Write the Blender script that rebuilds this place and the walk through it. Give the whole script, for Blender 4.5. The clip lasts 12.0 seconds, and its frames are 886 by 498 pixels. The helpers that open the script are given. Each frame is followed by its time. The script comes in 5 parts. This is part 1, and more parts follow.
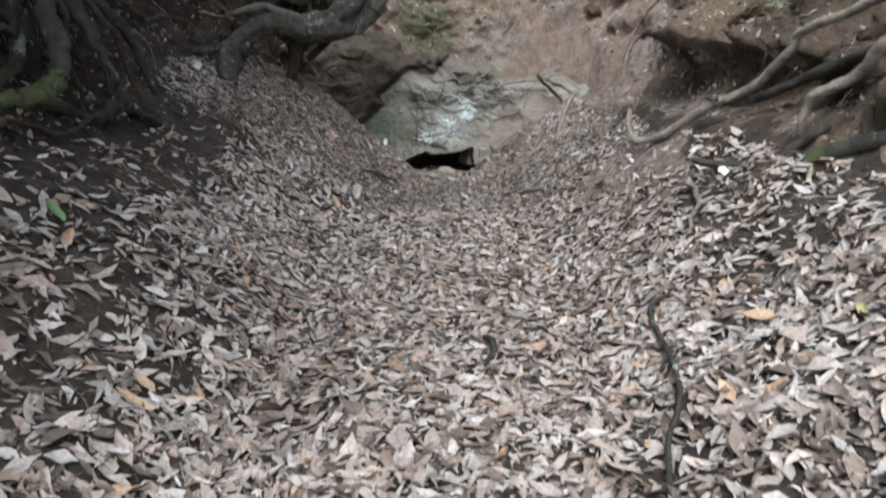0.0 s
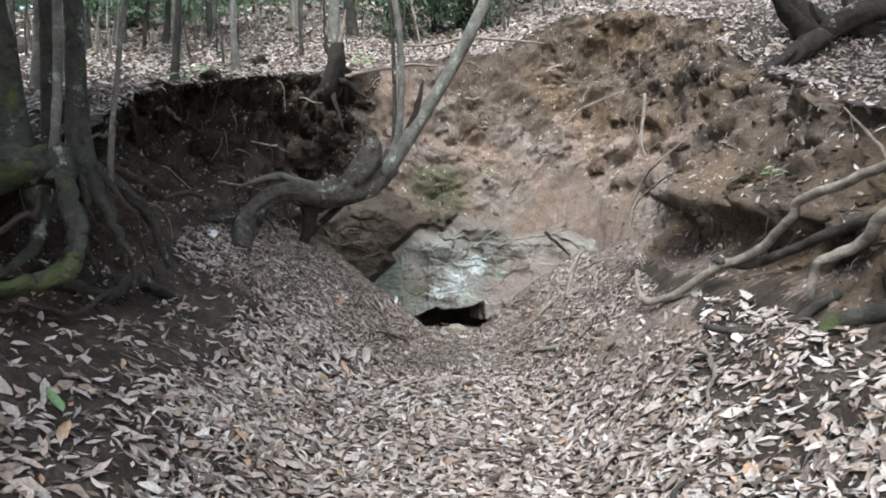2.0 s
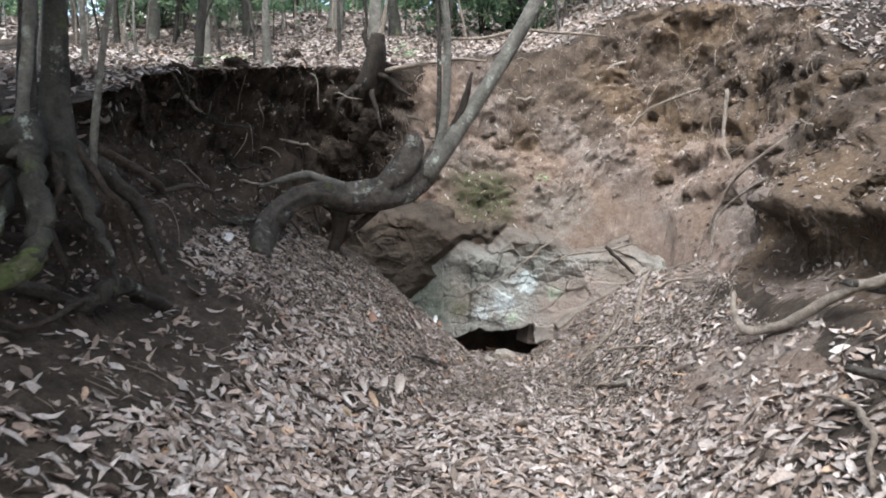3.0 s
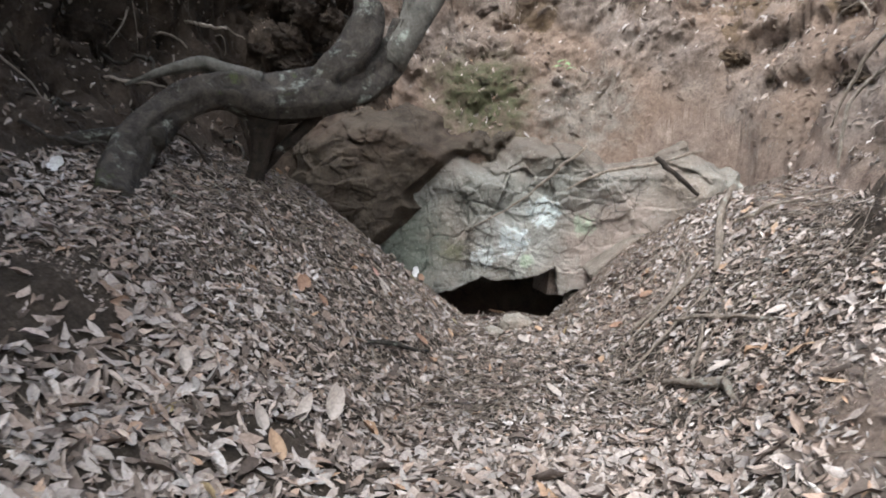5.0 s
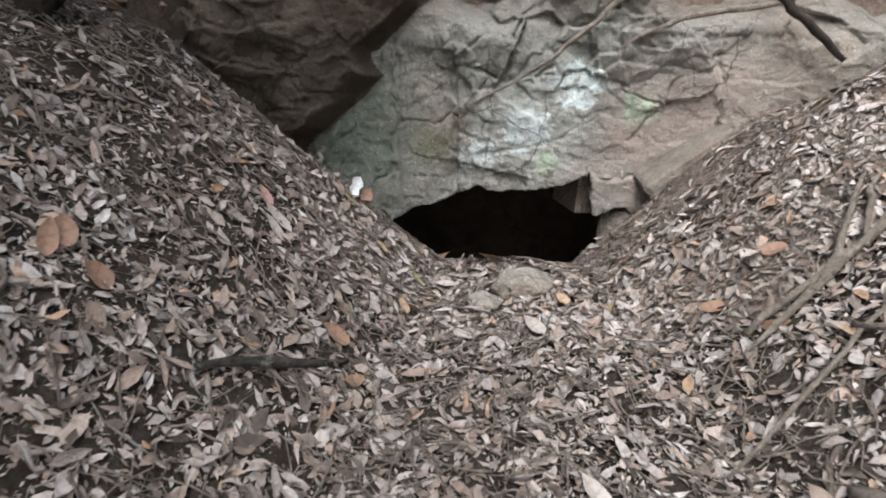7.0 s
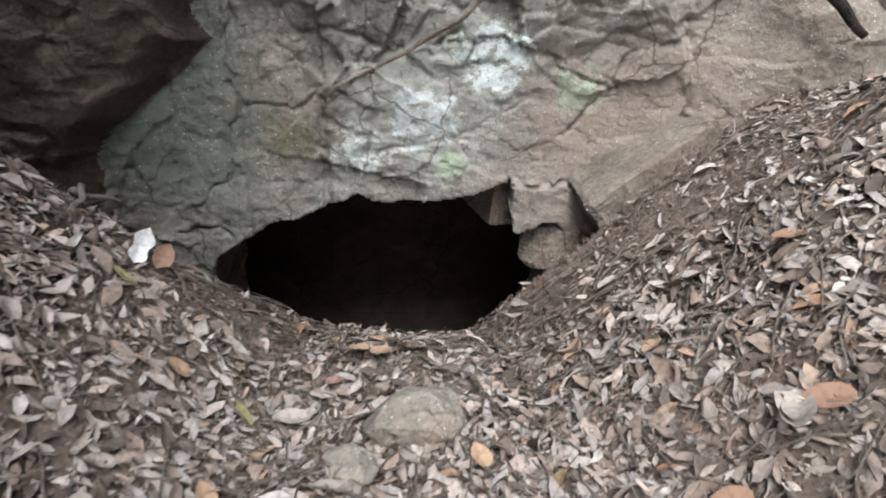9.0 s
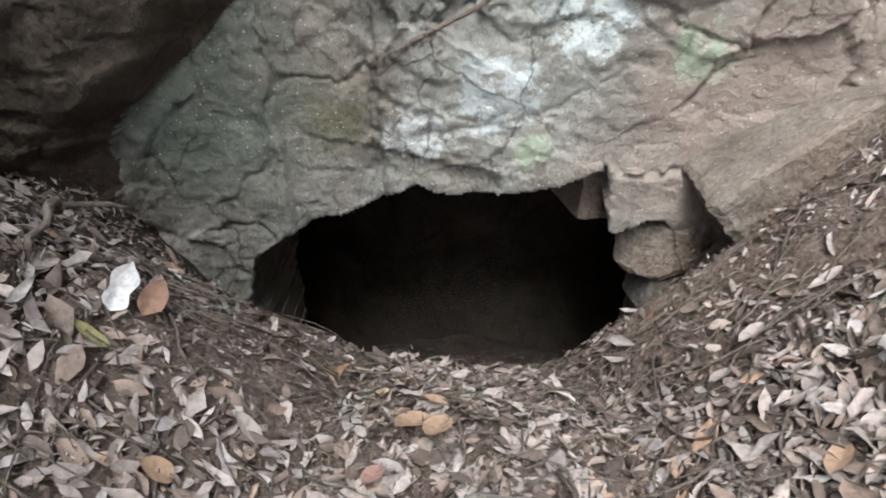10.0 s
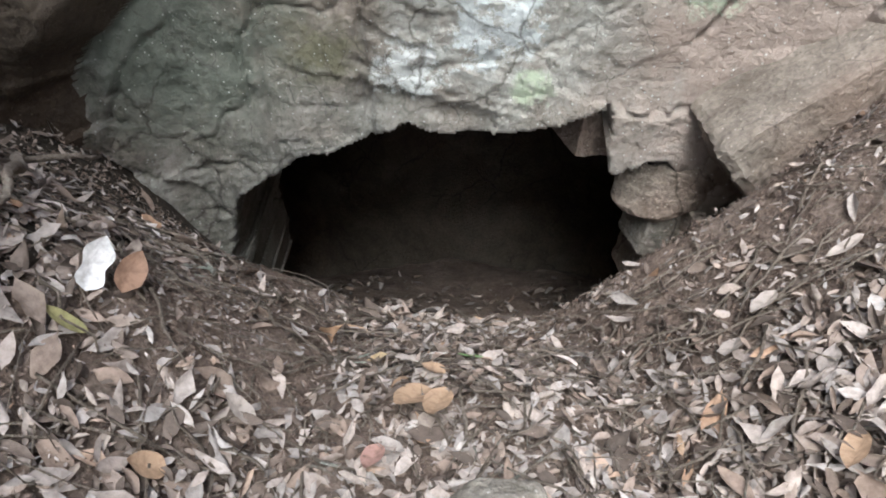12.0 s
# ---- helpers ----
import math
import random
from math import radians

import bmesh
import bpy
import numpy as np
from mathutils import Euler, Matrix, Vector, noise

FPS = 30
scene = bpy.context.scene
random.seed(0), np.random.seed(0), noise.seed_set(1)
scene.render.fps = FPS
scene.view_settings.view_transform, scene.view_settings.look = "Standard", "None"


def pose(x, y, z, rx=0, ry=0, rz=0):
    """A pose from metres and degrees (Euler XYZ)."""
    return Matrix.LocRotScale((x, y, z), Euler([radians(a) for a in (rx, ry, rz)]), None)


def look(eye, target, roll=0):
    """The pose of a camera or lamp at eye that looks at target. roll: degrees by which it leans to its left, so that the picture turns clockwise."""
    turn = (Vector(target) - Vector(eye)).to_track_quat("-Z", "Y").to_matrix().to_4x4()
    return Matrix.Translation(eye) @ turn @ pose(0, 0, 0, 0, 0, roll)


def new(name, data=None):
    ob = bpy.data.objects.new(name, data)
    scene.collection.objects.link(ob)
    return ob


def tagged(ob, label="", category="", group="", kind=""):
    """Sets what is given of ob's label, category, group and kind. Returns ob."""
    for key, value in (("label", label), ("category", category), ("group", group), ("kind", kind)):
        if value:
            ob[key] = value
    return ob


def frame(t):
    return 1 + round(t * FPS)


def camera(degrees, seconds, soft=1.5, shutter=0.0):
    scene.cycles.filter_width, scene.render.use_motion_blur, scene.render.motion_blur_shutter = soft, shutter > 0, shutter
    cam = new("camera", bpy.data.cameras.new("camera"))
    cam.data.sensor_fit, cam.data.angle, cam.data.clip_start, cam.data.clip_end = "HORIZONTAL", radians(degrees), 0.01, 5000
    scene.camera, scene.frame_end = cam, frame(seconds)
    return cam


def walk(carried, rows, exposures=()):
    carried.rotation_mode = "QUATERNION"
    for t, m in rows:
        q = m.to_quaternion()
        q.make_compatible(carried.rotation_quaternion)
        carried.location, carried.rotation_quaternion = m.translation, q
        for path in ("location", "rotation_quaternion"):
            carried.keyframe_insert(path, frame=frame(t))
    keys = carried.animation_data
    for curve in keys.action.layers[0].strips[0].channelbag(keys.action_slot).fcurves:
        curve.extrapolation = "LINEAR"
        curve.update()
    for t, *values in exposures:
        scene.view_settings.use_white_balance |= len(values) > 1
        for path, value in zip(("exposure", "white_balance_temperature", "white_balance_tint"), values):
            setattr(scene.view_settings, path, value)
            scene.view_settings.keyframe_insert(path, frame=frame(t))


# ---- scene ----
cam = camera(66.4, 12.0, 1.8, 0.25)
METRES, EYE, TILT, LEAN, TURN = 8.0, 1.4, -15.0, 0.0, 0.0
ROWS = [
    (0.0, 0.0, 0.0, 0.0, -0.0, 0.0, -0.0),
    (0.5, 0.0037, -0.0036, 0.0163, 1.06, 8.38, -0.7),
    (1.0, 0.0048, -0.0088, 0.0256, 1.46, 13.91, 0.08),
    (1.5, 0.0046, -0.0114, 0.03, 1.1, 16.28, 0.25),
    (2.0, 0.0058, 0.0025, 0.0258, 1.32, 11.84, 0.8),
    (2.5, -0.0009, 0.0611, 0.0188, 5.57, 12.26, -0.15),
    (3.0, -0.0098, 0.1257, 0.0441, 4.11, 13.41, -1.25),
    (3.5, -0.0008, 0.1918, 0.0643, 5.81, 14.67, 0.53),
    (5.5, 0.0017, 0.4796, 0.1151, 5.66, 5.07, 0.61),
    (6.0, 0.0061, 0.5492, 0.122, 5.09, 4.14, -0.95),
    (6.5, 0.0069, 0.6159, 0.1375, 6.94, 0.2, -0.62),
    (8.5, -0.0052, 0.7828, 0.1917, 3.12, -8.73, 0.46),
    (9.0, 0.0092, 0.8146, 0.2019, -0.99, -9.55, -0.03),
    (9.5, 0.0179, 0.8574, 0.2117, 4.26, -10.72, 1.46),
    (10.0, 0.0085, 0.8851, 0.2142, 5.18, -13.77, 0.84),
    (10.5, -0.0001, 0.9012, 0.2216, 2.73, -19.72, -0.22),
    (11.0, 0.0026, 0.9027, 0.2264, 3.56, -21.47, 0.92),
    (11.5, 0.0029, 0.9014, 0.2271, 3.58, -21.19, 0.68),
    (12.0, 0.0027, 0.9014, 0.2266, 3.69, -21.85, 0.53),
]
walk(cam, [(t, pose(0, 0, EYE, TILT, LEAN, TURN) @ pose(METRES * x, METRES * y, METRES * z, 90 + pitch, roll, yaw)) for t, x, y, z, yaw, pitch, roll in ROWS],
     exposures=[(0.0, 2.14, 5800, 4), (1.0, 2.52, 5750, 3), (1.5, 2.48, 5750, 3), (2.5, 2.56, 5900, 7), (3.5, 2.56, 5950, 8), (5.5, 2.44, 6050, 8), (6.5, 2.38, 6050, 8), (9.0, 2.4, 6100, 8), (10.5, 2.52, 6050, 8), (12.0, 2.6, 6050, 8)])

# ---- light ----
SUN_EL, SUN_ROT = 55.0, 184.0
world = bpy.data.worlds.new("overcast_sky")
scene.world = world
world.use_nodes = True
wn = world.node_tree
sky = wn.nodes.new("ShaderNodeTexSky")
sky.sky_type, sky.sun_disc = "NISHITA", False
sky.sun_elevation, sky.sun_rotation = radians(SUN_EL), radians(SUN_ROT)
wn.nodes["Background"].inputs["Strength"].default_value = 0.12
sky.dust_density, sky.ozone_density = 3.0, 1.5
grey = wn.nodes.new("ShaderNodeHueSaturation")
grey.inputs["Saturation"].default_value = 0.62
wn.links.new(sky.outputs["Color"], grey.inputs["Color"])
wn.links.new(grey.outputs["Color"], wn.nodes["Background"].inputs["Color"])
sun_data = bpy.data.lights.new("sun", "SUN")
sun_data.energy, sun_data.angle, sun_data.color = 1.5, radians(36), (0.90, 0.965, 1.0)
sun = new("sun", sun_data)
sun.matrix_world = look((0, 0, 0), (-math.sin(radians(SUN_ROT)) * math.cos(radians(SUN_EL)), -math.cos(radians(SUN_ROT)) * math.cos(radians(SUN_EL)), -math.sin(radians(SUN_EL))))

# ---- small tools ----
rng = np.random.default_rng(7)


def lattice(ix, iy, iz, seed):
    h = (ix * 374761393 + iy * 668265263 + iz * 2147483647 + seed * 974711) & 0xFFFFFFFF
    h = ((h ^ (h >> 13)) * 1274126177) & 0xFFFFFFFF
    return ((h ^ (h >> 16)) & 0xFFFF) / 65535.0


def vnoise(x, y, z, seed=0):
    """Smooth value noise, -1 to 1, on arrays."""
    x, y, z = np.broadcast_arrays(np.asarray(x, float), np.asarray(y, float), np.asarray(z, float))
    fx, fy, fz = np.floor(x), np.floor(y), np.floor(z)
    ix, iy, iz = fx.astype(np.int64), fy.astype(np.int64), fz.astype(np.int64)
    ux, uy, uz = x - fx, y - fy, z - fz
    ux, uy, uz = ux * ux * (3 - 2 * ux), uy * uy * (3 - 2 * uy), uz * uz * (3 - 2 * uz)
    out = 0.0
    for a in (0, 1):
        for b in (0, 1):
            for c in (0, 1):
                w = (ux if a else 1 - ux) * (uy if b else 1 - uy) * (uz if c else 1 - uz)
                out = out + w * lattice(ix + a, iy + b, iz + c, seed)
    return out * 2 - 1


def fbm(x, y, z, octaves=4, seed=0, gain=0.5):
    out, amp = 0.0, 1.0
    for k in range(octaves):
        out = out + amp * vnoise(x * 2 ** k, y * 2 ** k, z * 2 ** k, seed + k * 17)
        amp *= gain
    return out


def cells(x, y, seed=0, jitter=0.8):
    """Worley cells in a plane: distance to the nearest point, the gap to the next, and the cell's random number."""
    fx, fy = np.floor(x).astype(np.int64), np.floor(y).astype(np.int64)
    d1, d2, rid = np.full(x.shape, 9.0), np.full(x.shape, 9.0), np.zeros(x.shape)
    px, py = np.zeros(x.shape), np.zeros(x.shape)
    for i in (-1, 0, 1):
        for j in (-1, 0, 1):
            cx, cy = fx + i, fy + j
            qx = cx + 0.5 + jitter * (lattice(cx, cy, cx * 0, seed) - 0.5)
            qy = cy + 0.5 + jitter * (lattice(cx, cy, cx * 0 + 5, seed) - 0.5)
            d = np.hypot(x - qx, y - qy)
            near = d < d1
            d2 = np.where(near, d1, np.minimum(d2, d))
            rid = np.where(near, lattice(cx, cy, cx * 0 + 9, seed), rid)
            px, py = np.where(near, x - qx, px), np.where(near, y - qy, py)
            d1 = np.where(near, d, d1)
    return d1, d2 - d1, rid, px, py


def smooth(a, b, x):
    t = np.clip((x - a) / (b - a), 0, 1)
    return t * t * (3 - 2 * t)


def mesh_of(name, verts, tris, mats, shade=True, mat_index=None):
    """A mesh from arrays of corners and triangles (or quads)."""
    me = bpy.data.meshes.new(name)
    verts, tris = np.asarray(verts, np.float32), np.asarray(tris, np.int32)
    n, k = tris.shape
    me.vertices.add(len(verts)), me.loops.add(n * k), me.polygons.add(n)
    me.vertices.foreach_set("co", verts.ravel())
    me.loops.foreach_set("vertex_index", tris.ravel())
    me.polygons.foreach_set("loop_start", np.arange(0, n * k, k, dtype=np.int32))
    me.polygons.foreach_set("use_smooth", np.full(n, shade))
    for m in mats:
        me.materials.append(m)
    if mat_index is not None:
        me.polygons.foreach_set("material_index", np.asarray(mat_index, np.int32))
    me.update(calc_edges=True)
    me.validate()
    return me


def part(name, me, parent=None, label=""):
    """One mesh object, under a thing or under a part."""
    ob = new(name, me)
    if parent:
        ob.parent = parent
    return tagged(ob, label)


def spline(pts, n):
    """A smooth line through points, n steps to each stretch."""
    p = np.asarray(pts, float)
    p = np.vstack([2 * p[0] - p[1], p, 2 * p[-1] - p[-2]])
    out = []
    for i in range(1, len(p) - 2):
        a, b, c, d = p[i - 1], p[i], p[i + 1], p[i + 2]
        for t in np.linspace(0, 1, n, endpoint=False):
            out.append(0.5 * (2 * b + (c - a) * t + (2 * a - 5 * b + 4 * c - d) * t * t + (3 * b - a - 3 * c + d) * t ** 3))
    return np.array(out + [p[-2]])


def tube_arrays(pts, radii, sides=8, steps=5, rough=0.12, wander=0.0, seed=0):
    """A round, uneven, tapering limb along a line of points."""
    line = spline(np.column_stack([np.asarray(pts, float), np.broadcast_to(np.asarray(radii, float), (len(pts),))]), steps)
    c, r = line[:, :3], np.maximum(line[:, 3], 0.001)
    if wander:
        for k in range(3):
            c[1:-1, k] += wander * vnoise(np.arange(len(c))[1:-1] * 0.45, seed + k * 7.3, 0.0, seed)
    tan = np.gradient(c, axis=0)
    tan /= np.linalg.norm(tan, axis=1)[:, None] + 1e-9
    up = np.array([0.0, 0.0, 1.0]) if abs(tan[0, 2]) < 0.9 else np.array([1.0, 0.0, 0.0])
    arc = np.concatenate([[0], np.cumsum(np.linalg.norm(np.diff(c, axis=0), axis=1))])
    a = np.arange(sides) / sides * 2 * math.pi
    swell = np.ones((len(c), sides))
    if rough:
        swell = 1.0 + rough * fbm(np.cos(a)[None] * 1.6 + seed, np.sin(a)[None] * 1.6, (arc / (r.mean() * 4.5 + 0.02))[:, None], 3, seed)
    verts = []
    for i in range(len(c)):
        s = np.cross(tan[i], up)
        s /= np.linalg.norm(s) + 1e-9
        up = np.cross(s, tan[i])
        ring = c[i] + np.outer(np.cos(a), s) * r[i] + np.outer(np.sin(a), up) * r[i]
        verts.append(c[i] + (ring - c[i]) * swell[i][:, None])
    verts = np.vstack(verts + [c[:1], c[-1:]])
    n, quads = len(c), []
    for i in range(n - 1):
        for j in range(sides):
            a, b = i * sides + j, i * sides + (j + 1) % sides
            quads += [(a, b, b + sides), (a, b + sides, a + sides)]
    for j in range(sides):
        quads += [(n * sides, (j + 1) % sides, j), (n * sides + 1, (n - 1) * sides + j, (n - 1) * sides + (j + 1) % sides)]
    return verts, np.array(quads)


def join(items):
    vs, fs, k = [], [], 0
    for v, f in items:
        vs.append(v), fs.append(f + k)
        k += len(v)
    return np.vstack(vs), np.vstack(fs)


def tube(name, pts, radii, mat, **kw):
    v, f = tube_arrays(pts, radii, **kw)
    return mesh_of(name, v, f, [mat])


COARSE_LEAF = [(-0.5, 0), (-0.2, 0.46), (0.18, 0.40), (0.5, 0)]
MID_LEAF = [(-0.55, 0), (-0.24, 0.36), (0.06, 0.50), (0.32, 0.30), (0.56, 0)]
FINE_LEAF = [(-0.62, 0), (-0.5, 0.03), (-0.30, 0.36), (-0.05, 0.48), (0.22, 0.36), (0.5, 0)]


def leaf_arrays(pos, along, normal, length, width, curl, fold, outline=COARSE_LEAF):
    """Many leaves: pointed blades, bent along their length and folded at the rib."""
    along = along - (along * normal).sum(1)[:, None] * normal
    along /= np.linalg.norm(along, axis=1)[:, None] + 1e-9
    side = np.cross(normal, along)
    n = len(pos)
    inner = outline[1:-1]
    s = np.array([outline[0][0]] + [a for a, _ in inner for _ in range(3)] + [outline[-1][0]])
    w = np.array([0] + [k * b for _, b in inner for k in (-1, 0, 1)] + [0])
    last = len(s) - 1
    torn = np.random.default_rng(n)
    ragged = w[None] * torn.uniform(0.62, 1.18, (n, last + 1))
    along_s = s[None] + torn.normal(0, 0.03, (n, last + 1))
    lift = torn.normal(0, 0.025, (n, last + 1)) + curl[:, None] * (s[None] ** 2) * 2.0 + fold[:, None] * np.abs(w)[None] + 0.35 * (curl * fold)[:, None] * np.sign(w)[None] * s[None]
    v = pos[:, None] + along[:, None] * (along_s * length[:, None])[..., None] + side[:, None] * (ragged * width[:, None])[..., None] + normal[:, None] * (lift * length[:, None])[..., None]
    t = [(0, 2, 1), (0, 3, 2), (last - 3, last - 2, last), (last - 2, last - 1, last)]
    for k in range(len(inner) - 1):
        a = 1 + 3 * k
        t += [(a, a + 1, a + 4), (a, a + 4, a + 3), (a + 1, a + 2, a + 5), (a + 1, a + 5, a + 4)]
    f = (np.array(t)[None] + (last + 1) * np.arange(n)[:, None, None]).reshape(-1, 3)
    return v.reshape(-1, 3), f


# ---- materials ----
def material(name):
    m = bpy.data.materials.new(name)
    m.use_nodes = True
    return m, m.node_tree, m.node_tree.nodes["Principled BSDF"]


def ramp(nt, fac, stops):
    r = nt.nodes.new("ShaderNodeValToRGB")
    while len(r.color_ramp.elements) < len(stops):
        r.color_ramp.elements.new(0.5)
    for e, (at, c) in zip(r.color_ramp.elements, stops):
        e.position, e.color = at, (*c, 1) if len(c) == 3 else c
    nt.links.new(fac, r.inputs["Fac"])
    return r.outputs["Color"]


def tex(nt, scale, detail=5, rough=0.6, kind="ShaderNodeTexNoise", coords=None, distort=0.0):
    t = nt.nodes.new(kind)
    t.inputs["Scale"].default_value = scale
    if kind == "ShaderNodeTexNoise":
        t.inputs["Detail"].default_value, t.inputs["Roughness"].default_value, t.inputs["Distortion"].default_value = detail, rough, distort
    if coords is None:
        coords = nt.nodes.new("ShaderNodeTexCoord").outputs["Object"]
    nt.links.new(coords, t.inputs["Vector"])
    return t


def mix(nt, fac, a, b, mode="MIX"):
    m = nt.nodes.new("ShaderNodeMix")
    m.data_type, m.blend_type = "RGBA", mode
    for sock, val in ((m.inputs[0], fac), (m.inputs[6], a), (m.inputs[7], b)):
        if hasattr(val, "is_output"):
            nt.links.new(val, sock)
        else:
            sock.default_value = val if isinstance(val, float) else (*val, 1)
    return m.outputs[2]


def bump(nt, bsdf, height, strength, distance):
    b = nt.nodes.new("ShaderNodeBump")
    b.inputs["Strength"].default_value, b.inputs["Distance"].default_value = strength, distance
    nt.links.new(height, b.inputs["Height"])
    nt.links.new(b.outputs["Normal"], bsdf.inputs["Normal"])


def blotch(nt, centre, radius):
    """A rounded patch's reach: 1 at its middle, 0 beyond its radius."""
    pos = nt.nodes.new("ShaderNodeNewGeometry").outputs["Position"]
    d = nt.nodes.new("ShaderNodeVectorMath")
    d.operation = "DISTANCE"
    nt.links.new(pos, d.inputs[0])
    d.inputs[1].default_value = centre
    r = nt.nodes.new("ShaderNodeMapRange")
    r.inputs["From Min"].default_value, r.inputs["From Max"].default_value = radius, radius * 0.3
    nt.links.new(d.outputs["Value"], r.inputs["Value"])
    return r.outputs["Result"]


def soften(nt, value, lo, hi):
    r = nt.nodes.new("ShaderNodeMapRange")
    r.inputs["From Min"].default_value, r.inputs["From Max"].default_value = lo, hi
    nt.links.new(value, r.inputs["Value"])
    return r.outputs["Result"]


def earth(name, dark, mid, light, scale=3.0, red=None, tints=()):
    m, nt, b = material(name)
    big, fine, lump = tex(nt, scale, 6, 0.65), tex(nt, scale * 16, 6, 0.75), tex(nt, scale * 5, 5, 0.7, distort=0.5)
    c = ramp(nt, big.outputs["Fac"], [(0.3, dark), (0.5, mid), (0.72, light)])
    if red:
        c = mix(nt, ramp(nt, tex(nt, 0.9, 3, 0.5).outputs["Fac"], [(0.42, (0, 0, 0)), (0.6, (1, 1, 1))]), c, red)
    # rounded patches of another colour, broken up by the lump noise
    for centre, radius, colour in tints:
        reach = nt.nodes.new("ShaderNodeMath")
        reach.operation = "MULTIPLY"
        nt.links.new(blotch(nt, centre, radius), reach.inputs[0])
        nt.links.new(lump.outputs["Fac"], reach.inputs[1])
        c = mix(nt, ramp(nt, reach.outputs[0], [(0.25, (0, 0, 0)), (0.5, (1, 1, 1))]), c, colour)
    c = mix(nt, 0.6, c, ramp(nt, lump.outputs["Fac"], [(0.32, (0.38, 0.36, 0.34)), (0.66, (1.0, 1.0, 1.0))]), "MULTIPLY")
    c = mix(nt, 0.7, c, ramp(nt, fine.outputs["Fac"], [(0.34, (0.45, 0.42, 0.4)), (0.62, (1.0, 1.0, 1.0))]), "MULTIPLY")
    nt.links.new(c, b.inputs["Base Color"])
    b.inputs["Roughness"].default_value = 0.95
    b.inputs["Specular IOR Level"].default_value = 0.15
    bump(nt, b, mix(nt, 0.45, lump.outputs["Fac"], fine.outputs["Fac"]), 1.0, 0.055)
    return m


def litter(name, stops, rough=0.75, translucent=0.0):
    m, nt, b = material(name)
    geo = nt.nodes.new("ShaderNodeNewGeometry")
    c = ramp(nt, geo.outputs["Random Per Island"], stops)
    spots = tex(nt, 60, 3, 0.6)
    c = mix(nt, 0.6, c, ramp(nt, spots.outputs["Fac"], [(0.35, (0.45, 0.42, 0.39)), (0.60, (1, 1, 1))]), "MULTIPLY")
    c = mix(nt, 0.6, c, ramp(nt, tex(nt, 1.2, 3, 0.5).outputs["Fac"], [(0.35, (0.62, 0.58, 0.55)), (0.65, (1, 1, 1))]), "MULTIPLY")
    nt.links.new(c, b.inputs["Base Color"])
    b.inputs["Roughness"].default_value = rough
    b.inputs["Specular IOR Level"].default_value = 0.3
    bump(nt, b, tex(nt, 140, 2, 0.5).outputs["Fac"], 0.3, 0.004)
    if translucent:
        t, k = nt.nodes.new("ShaderNodeBsdfTranslucent"), nt.nodes.new("ShaderNodeMixShader")
        nt.links.new(c, t.inputs["Color"])
        k.inputs[0].default_value = translucent
        nt.links.new(b.outputs[0], k.inputs[1])
        nt.links.new(t.outputs[0], k.inputs[2])
        nt.links.new(k.outputs[0], nt.nodes["Material Output"].inputs["Surface"])
    return m


def bark(name, dark, light, moss=0.0, lichen=0.0, scale=9.0):
    m, nt, b = material(name)
    co = nt.nodes.new("ShaderNodeTexCoord").outputs["Object"]
    a = tex(nt, scale, 6, 0.7, coords=co, distort=0.6)
    f = tex(nt, scale * 7, 4, 0.7, coords=co)
    c = ramp(nt, a.outputs["Fac"], [(0.32, dark), (0.7, light)])
    if lichen:
        c = mix(nt, ramp(nt, tex(nt, 5.0, 5, 0.75, coords=co).outputs["Fac"], [(0.62 - 0.12 * lichen, (0, 0, 0)), (0.7, (1, 1, 1))]), c, (0.36, 0.37, 0.31))
    if moss:
        c = mix(nt, ramp(nt, tex(nt, 3.1, 5, 0.7, coords=co).outputs["Fac"], [(0.62 - 0.3 * moss, (0, 0, 0)), (0.72 - 0.2 * moss, (1, 1, 1))]), c, (0.085, 0.10, 0.030))
    c = mix(nt, 0.6, c, ramp(nt, f.outputs["Fac"], [(0.35, (0.5, 0.48, 0.45)), (0.65, (1, 1, 1))]), "MULTIPLY")
    nt.links.new(c, b.inputs["Base Color"])
    b.inputs["Roughness"].default_value = 0.9
    b.inputs["Specular IOR Level"].default_value = 0.2
    bump(nt, b, mix(nt, 0.5, a.outputs["Fac"], f.outputs["Fac"]), 1.0, 0.04)
    return m


HUMUS = earth("humus", (0.040, 0.030, 0.022), (0.080, 0.060, 0.044), (0.13, 0.100, 0.076), 4.0)
# tint patches: olive, two grey-browns, and two darker browns on one bank
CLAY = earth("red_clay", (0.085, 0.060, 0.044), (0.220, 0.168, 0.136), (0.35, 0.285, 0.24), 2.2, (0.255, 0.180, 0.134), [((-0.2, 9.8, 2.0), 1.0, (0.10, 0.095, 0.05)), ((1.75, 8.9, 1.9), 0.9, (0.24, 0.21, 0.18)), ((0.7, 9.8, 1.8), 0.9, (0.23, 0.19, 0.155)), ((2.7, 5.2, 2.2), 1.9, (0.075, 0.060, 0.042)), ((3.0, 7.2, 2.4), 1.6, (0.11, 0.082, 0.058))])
BROWN_CLAY = earth("brown_soil", (0.055, 0.040, 0.029), (0.125, 0.090, 0.065), (0.21, 0.158, 0.118), 2.4, (0.17, 0.115, 0.072))
# dark root soil, with the undercut bank's shade mixed into its colour
SHADED_CLAY = earth("dark_shaded_root_soil", (0.030, 0.022, 0.016), (0.065, 0.046, 0.033), (0.12, 0.088, 0.064), 2.6)
LOOSE = earth("loose_dirt", (0.185, 0.130, 0.100), (0.30, 0.218, 0.170), (0.42, 0.325, 0.265), 5.0)
